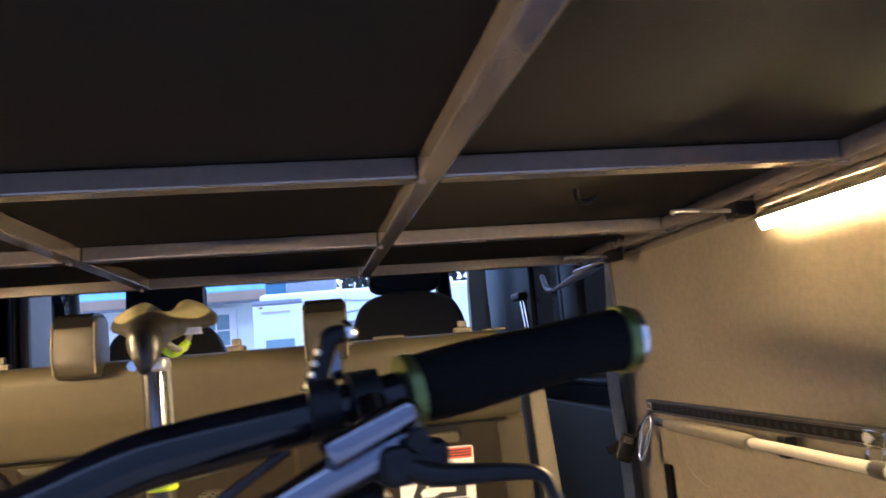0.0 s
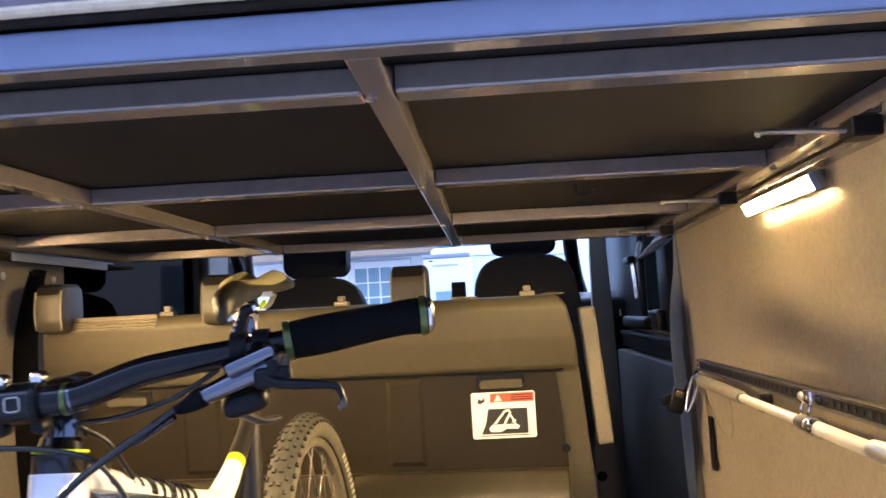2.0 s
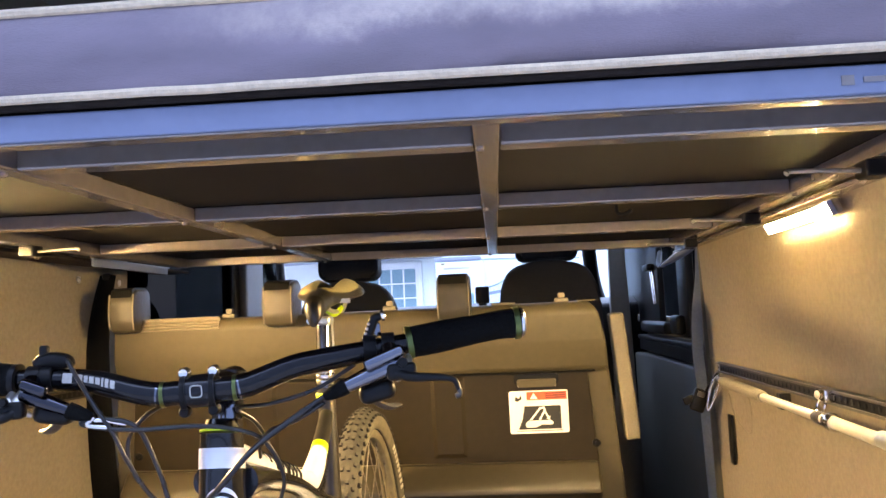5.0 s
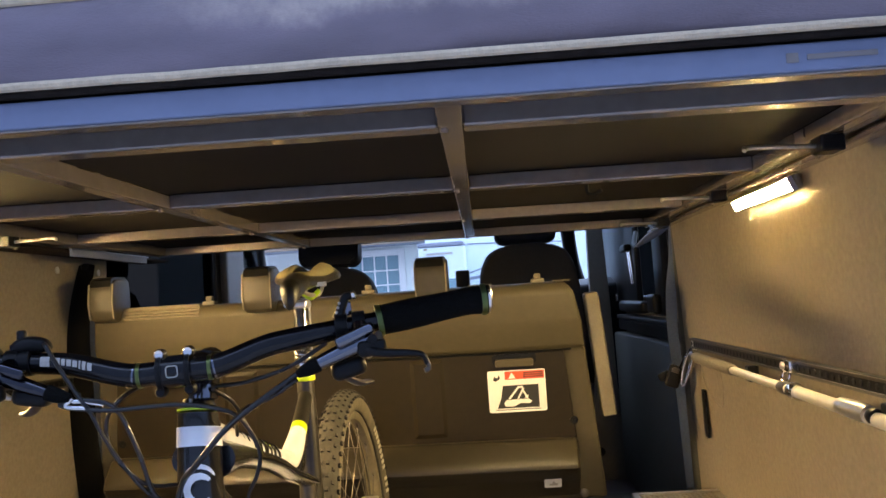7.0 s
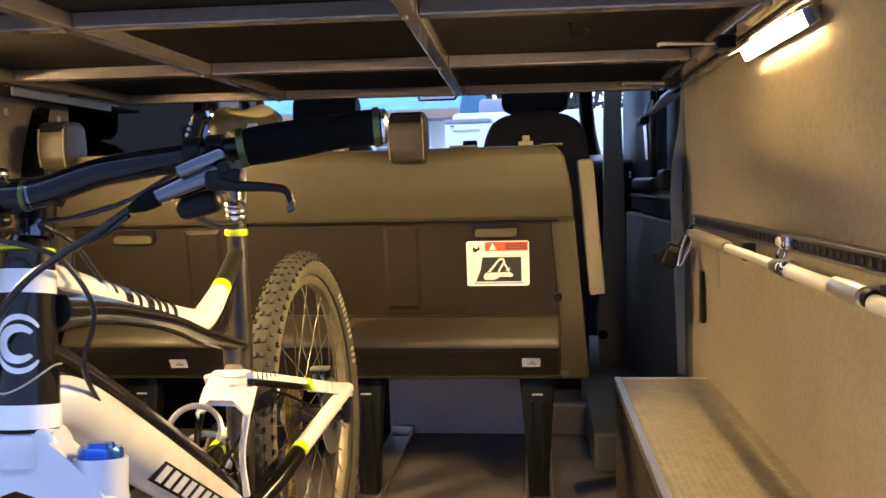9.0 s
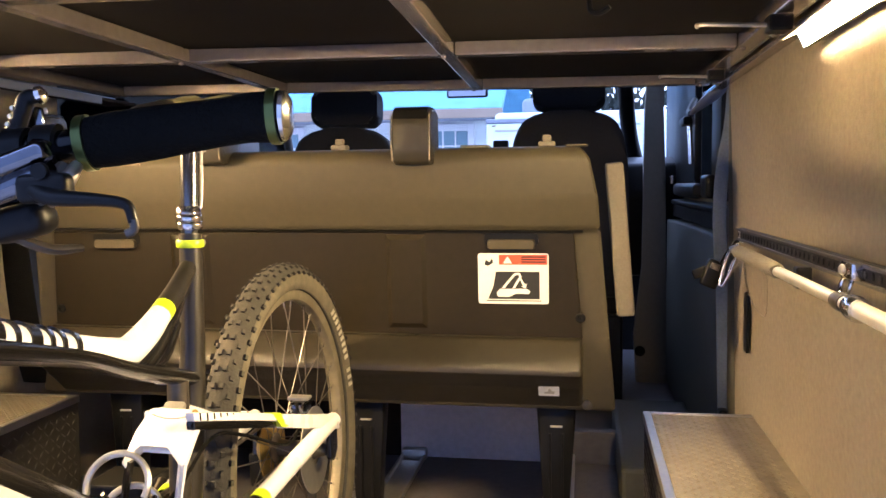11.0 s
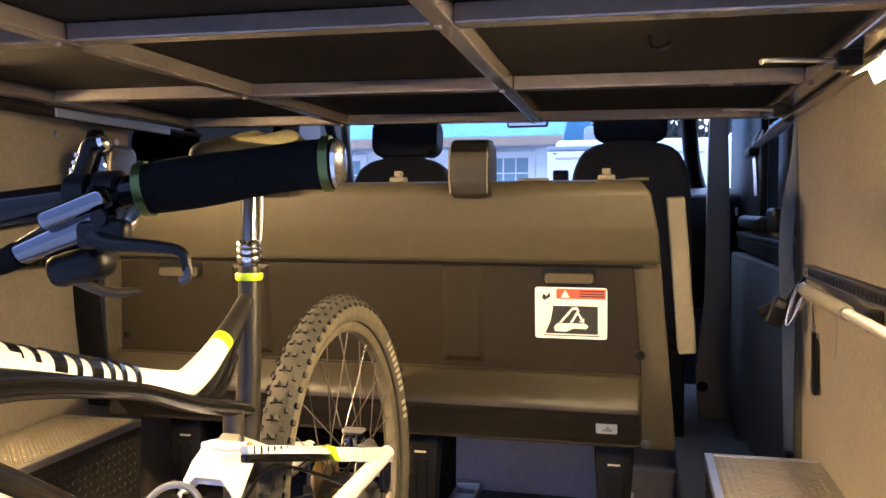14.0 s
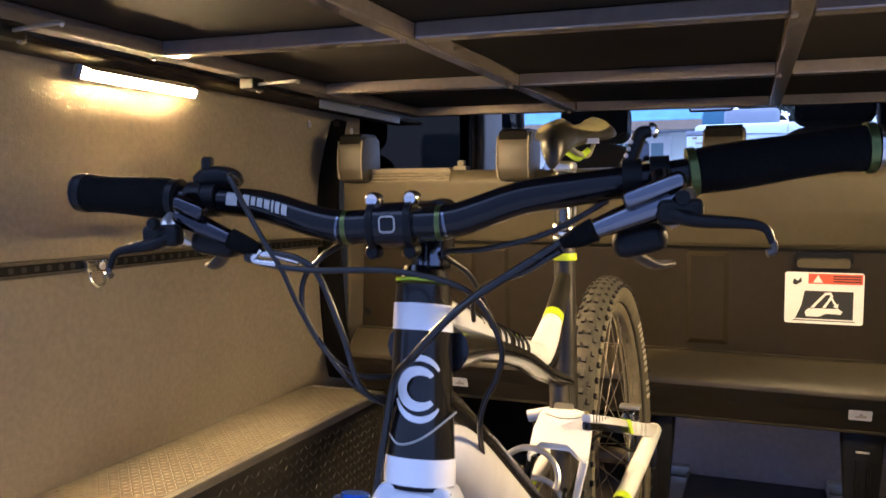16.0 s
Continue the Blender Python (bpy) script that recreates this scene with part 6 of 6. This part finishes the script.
def cable(points, r=0.0026):
    wpart("cable", tube(points, r, 10, 8), M_cable, bike, "", True)


cable([RL, (-0.068, 0.398, 0.808), (-0.102, 0.385, 0.785), (-0.118, 0.368, 0.770), (-0.135, 0.362, 0.751), (-0.152, 0.370, 0.734), (-0.170, 0.388, 0.720), (-0.181, 0.398, 0.70), (-0.188, 0.40, 0.665), (-0.195, 0.395, 0.61), (-0.205, 0.385, 0.50), (-0.21, 0.37, 0.40)], 0.0033)
cable([RL + FWD * 0.004 - UP * 0.006, (-0.076, 0.405, 0.799), (-0.108, 0.42, 0.788), (-0.130, 0.45, 0.770), (-0.140, 0.48, 0.75)], 0.0022)
cable([LL, (-0.289, 0.360, 0.808), (-0.237, 0.360, 0.801), (-0.165, 0.365, 0.802), (-0.121, 0.385, 0.791), (-0.104, 0.400, 0.773), (-0.095, 0.418, 0.740), (-0.102, 0.430, 0.714), (-0.116, 0.440, 0.690), (-0.124, 0.450, 0.665), (-0.138, 0.50, 0.62)], 0.0024)
cable([LL + U * 0.008 + UP * 0.004, (-0.267, 0.360, 0.814), (-0.241, 0.360, 0.809), (-0.227, 0.366, 0.794), (-0.213, 0.376, 0.750), (-0.203, 0.390, 0.703), (-0.182, 0.42, 0.684), (-0.160, 0.465, 0.68)], 0.0026)
cable([(-0.205, 0.43, 0.822), (-0.228, 0.402, 0.818), (-0.243, 0.378, 0.800), (-0.246, 0.370, 0.780), (-0.241, 0.371, 0.757), (-0.224, 0.380, 0.728), (-0.208, 0.395, 0.713), (-0.190, 0.42, 0.708), (-0.165, 0.46, 0.70)], 0.0024)
cable([RMT, (-0.300, 0.352, 0.874), (-0.286, 0.356, 0.846), (-0.270, 0.357, 0.820), (-0.257, 0.360, 0.799), (-0.246, 0.365, 0.772), (-0.228, 0.375, 0.736), (-0.205, 0.396, 0.699), (-0.175, 0.43, 0.688)], 0.0022)
cable([on_bar(0.155) - UP * 0.012, on_bar(0.11) - UP * 0.030, on_bar(0.06) - UP * 0.030 - FWD * 0.012, on_bar(0.02) - UP * 0.026 - FWD * 0.04, (-0.14, 0.47, 0.79), (-0.13, 0.50, 0.75)], 0.0024)
wpart("cable_guide", tube([LL + U * 0.002, (-0.284, 0.3595, 0.8075), (-0.262, 0.3595, 0.8045)], 0.0027, 10, 4), M_chrome, bike, "bright cable guide", True)
wpart("cable_guide", tube([(-0.276, 0.3600, 0.8125), (-0.262, 0.3600, 0.8115), (-0.244, 0.3635, 0.8065)], 0.0026, 10, 4), M_chrome, bike, "bright cable guide", True)

# fork, turned with the bar
TURN_ = Matrix.Translation(HB) @ Matrix.Rotation(radians(9.5), 4, AX * -1) @ Matrix.Translation(-HB)


def turned(bm):
    bmesh.ops.transform(bm, matrix=TURN_, verts=bm.verts[:])
    return bm


CC = HB + AX * 0.0036
fork = wpart("fork", turned(tube([CC, CC + AX * 0.012, CC + AX * 0.03], [0.0265, 0.031, 0.030], 20, 4)), M_forkwhite, bike, "white suspension fork, greyed as in shade, with blue caps, wheel removed", True)
FX = Vector((1, 0, 0))
cr_o = [(-0.090, -0.050), (-0.088, -0.026), (-0.064, -0.020), (-0.044, 0.000), (-0.034, 0.026), (-0.027, 0.036), (0.027, 0.036), (0.034, 0.026), (0.044, 0.000), (0.064, -0.020), (0.088, -0.026), (0.090, -0.050), (0.044, -0.052), (0.036, -0.024), (0.0, -0.012), (-0.036, -0.024), (-0.044, -0.052)]
crm = frame_at(HB + AX * 0.034 - AX.cross(FX) * 0.024, FX, -AX)
wpart("crown", turned(slab(cr_o, 0.048, crm, 0.007, None, 3)), M_forkwhite, fork, "white fork crown, greyed as in shade", True)
for sx in (-1, 1):
    tpl = HB + AX * 0.024 + FX * (sx * 0.061 + 0.006)
    wpart("fork_cap", turned(lathe([(0.0205, 0.0), (0.0205, 0.007), (0.0185, 0.010), (0.013, 0.010), (0.012, 0.014), (0.006, 0.014)], frame_at(tpl + AX * 0.004, FX, AX.cross(FX)) @ pose(0, 0, 0, 180 if frame_at(tpl, FX, AX.cross(FX)).col[2].xyz.dot(AX) > 0 else 0), 24)), M_bluecap, fork, "blue anodised cap", True)
    wpart("clamp_leg", turned(tube([tpl + AX * 0.004, tpl + AX * 0.06], [0.0245, 0.0245], 20, curve=False)), M_forkwhite, fork, "", True)
    wpart("stanchion", turned(rod(tpl + AX * 0.05, tpl + AX * 0.19, 0.0172, sides=20)), M_gold, fork, "gold stanchion", True)
    wpart("lower_leg", turned(tube([tpl + AX * 0.185, tpl + AX * 0.195, tpl + AX * 0.44, tpl + AX * 0.50], [0.021, 0.0235, 0.0215, 0.019], 20, 4)), M_forkwhite, fork, "", True)
mount = thing("fork_mount", "black fork mount block bolted to the van floor", "mount", (BX - 0.0, 0.215, 0.0))
ml = TURN_ @ (HB + AX * 0.53)
wpart("block", box(ml.x - 0.045, ml.x + 0.045, ml.y - 0.03, ml.y + 0.03, 0.0, ml.z + 0.02, 0.008), M_black, mount, "", True)
wpart("axle", rod((ml.x - 0.085, ml.y - 0.012, ml.z), (ml.x + 0.085, ml.y + 0.012, ml.z), 0.009), M_alu, mount, "", True)



def settle(ob):
    """The bike stands a little askew and leans: shift the frame and wheel sideways with length and height."""
    for c in ob.children:
        if c.name.split(".")[0] in ("handlebar", "stem", "grip", "brake_lever", "shifter", "remote", "cable", "cable_guide"):
            continue
        if c.data:
            for v in c.data.vertices:
                p = v.co + bike.location
                v.co.x += -0.004 - 0.0392 * (min(p.y, 1.06) - 0.42) - 0.048 * (p.z - 0.77)
        settle(c)


settle(bike)
for ob in (saddle, *saddle.children):
    for v in ob.data.vertices:
        f = max(0.0, min(1.0, (v.co.y + bike.location.y - 0.868) / 0.285))
        v.co.x += 0.010 + 0.016 * (1 - f)
        v.co.z += 0.012 * (1 - f)

# plain lower body that closes the van down to the ground
for nm, bx in (("body_side_west", (-1.13, -1.08, 0.10, 4.25)), ("body_side_east", (0.76, 0.81, 0.10, 4.25)), ("body_rear", (-1.079, 0.759, 0.10, 0.15)), ("body_front", (-1.079, 0.759, 4.20, 4.25))):
    structure(nm, box(*bx, -0.699, -0.061, 0.01), M_van, "pale painted lower body of the van", "body")

# ---- outside ----
structure("ground", box(-300, 300, -300, 300, -0.75, -0.70, 0), M_concrete, "pale concrete driveway at dusk", "ground")
house = thing("house", "white sided house with blue-grey shingle roof and grid windows", "house", (-5.0, 16.0, -0.70))
wpart("wall", box(-10.0, -1.15, 14.0, 22.0, -0.70, 2.02, 0), M_siding, house)
wpart("corner_board", box(-1.20, -1.08, 13.96, 14.06, -0.70, 2.0, 0.01), M_white, house)
rf = prism_x([(13.45, 1.98), (13.45, 2.12), (18.0, 4.6), (22.5, 2.12), (22.5, 1.98), (18.0, 4.45)], -10.5, -0.95, 0)
wpart("roof", rf, M_roof, house)
wpart("fascia", box(-10.5, -0.93, 13.38, 13.445, 1.95, 2.10, 0.01), M_gutter, house, "brown gutter board")
wpart("soffit", box(-10.5, -0.95, 13.45, 13.99, 1.95, 1.975, 0), M_fascia, house)


def house_window(x0, x1, z0, z1, y, nx_, nz_):
    w = wpart("window", box(x0, x1, y - 0.02, y + 0.01, z0, z1, 0), M_pane, house, "dark reflecting window panes")
    for a, b_, c, d in ((x0 - 0.12, x0, z0 - 0.12, z1 + 0.12), (x1, x1 + 0.12, z0 - 0.12, z1 + 0.12), (x0, x1, z1, z1 + 0.12), (x0, x1, z0 - 0.12, z0)):
        wpart("frame", box(a, b_, y - 0.07, y + 0.01, c, d, 0.01), M_white, w)
    for k in range(1, nx_):
        xx = x0 + (x1 - x0) * k / nx_
        wpart("muntin", box(xx - 0.012, xx + 0.012, y - 0.04, y - 0.019, z0, z1, 0), M_white, w)
    for k in range(1, nz_):
        zz = z0 + (z1 - z0) * k / nz_
        wpart("muntin", box(x0, x1, y - 0.041, y - 0.0205, zz - 0.012, zz + 0.012, 0), M_white, w)


house_window(-2.45, -1.58, 0.75, 1.78, 14.0, 4, 4)
house_window(-5.6, -4.6, 0.75, 1.78, 14.0, 4, 4)

# unseen block behind the camera, added to cut low sky light from the rear
nb = thing("neighbour_building", "unseen plain building added behind the camera to hold back sky light", "building", (0.0, -10.0, -0.70))
wpart("wall", box(-30, 30, -16.0, -7.0, -0.70, 10.4, 0), M_fascia, nb)
wpart("roof", prism_x([(-6.6, 10.3), (-6.6, 10.45), (-11.5, 12.6), (-16.4, 10.45), (-16.4, 10.3), (-11.5, 12.4)], -30.5, 30.5, 0), M_roof, nb)

rv = thing("motorhome", "white motorhome with dark windows parked beside the house", "motorhome", (1.2, 13.5, -0.70))
wpart("body", box(-0.98, 3.2, 12.6, 20.0, -0.25, 1.95, 0.08, 3), M_rv, rv, "", True)
wpart("cab_over", box(-1.02, -0.315, 11.9, 12.598, 0.70, 1.735, 0.03, 3), M_rv, rv, "", True)
wpart("roof_edge", box(-1.03, -0.33, 11.89, 12.6, 1.737, 1.80, 0.015, 2), M_fascia, rv, "blue-grey roof edge", True)
wpart("lettering", box(-0.90, -0.50, 11.890, 11.8995, 1.612, 1.642, 0), M_greyprint, rv, "grey lettering as a plain bar")
wpart("window", box(-0.86, -0.46, 11.888, 11.8995, 0.98, 1.24, 0.004), M_pane, rv)
wpart("marker_lamp", box(-0.94, -0.88, 11.885, 11.8995, 1.69, 1.71, 0.003), M_gold, rv)
wpart("bonnet", box(0.0, 2.2, 11.6, 12.595, -0.25, 0.70, 0.15, 4), M_rv, rv, "", True)
wpart("windscreen", box(0.1, 2.1, 12.4, 12.59, 0.70, 1.02, 0.04), M_pane, rv)


def sweep(points, width):
    """A painted line sweeping over the motorhome's front."""
    c = smooth_path([(x, z, 0) for x, z in points], 8)
    wpart("stripe", slab([(p.x, p.y) for p in c] + [(p.x, p.y - width) for p in reversed(c)], 0.012, frame_at((0, 12.598, 0), (1, 0, 0), (0, 0, 1))), M_fascia, rv, "blue-grey painted line")


sweep([(-0.30, 1.335), (-0.10, 1.40), (0.10, 1.51), (0.35, 1.60), (0.80, 1.64)], 0.022)
sweep([(-0.30, 1.26), (0.0, 1.31), (0.30, 1.44), (0.70, 1.50)], 0.05)
sweep([(-0.30, 1.80), (0.10, 1.79), (0.60, 1.76), (1.2, 1.74)], 0.016)
wpart("skirt", box(-0.31, 1.6, 12.52, 12.598, 0.86, 1.04, 0.02), M_fascia, rv, "", True)
wpart("roof_box", box(-0.6, 0.2, 13.2, 14.2, 1.95, 2.22, 0.08, 3), M_fascia, rv, "", True)
wpart("seam", box(0.30, 0.312, 12.588, 12.5985, 1.05, 1.92, 0), M_greyprint, rv)
for sx in (0.2, 2.0):
    wpart("wheel", lathe([(0.30, -0.1), (0.38, -0.08), (0.38, 0.08), (0.30, 0.1), (0.12, 0.1)], pose(sx, 12.2, -0.32, 0, 90, 0), 24), M_rubber, rv, "", True)


def far_tree(x, y, h, r, seed):
    t = thing("tree", "dark leafy tree beyond the house at dusk", "tree", (x, y, -0.70), "trees")
    part("trunk", tube([(0, 0, 0), (0.1, 0, h * 0.35), (0, 0.1, h * 0.8)], [0.22, 0.16, 0.05], 8), M_grime, t, "", True)
    rng = random.Random(seed)
    cb_ = bmesh.new()
    for k in range(900):
        a, e, d = rng.uniform(0, 6.28), rng.uniform(-1, 1), rng.random() ** 0.4
        p = Vector((math.cos(a) * r * d * (1 - 0.3 * e), math.sin(a) * r * d, h * 0.65 + e * h * 0.38 * d))
        p += Vector((rng.gauss(0, 0.2), rng.gauss(0, 0.2), rng.gauss(0, 0.2)))
        m = Matrix.Translation(p) @ Euler((rng.uniform(0, 6), rng.uniform(0, 6), rng.uniform(0, 6))).to_matrix().to_4x4()
        q = [cb_.verts.new(m @ Vector(v)) for v in ((-0.22, 0, 0), (0, -0.1, 0.03), (0.24, 0, 0), (0, 0.1, 0.03))]
        cb_.faces.new(q)
    part("crown", cb_, M_leaf, t)


far_tree(-0.2, 24.0, 6.0, 2.2, 1)
far_tree(3.5, 27.0, 7.0, 2.6, 2)
far_tree(-14.0, 24.0, 8.0, 3.0, 3)
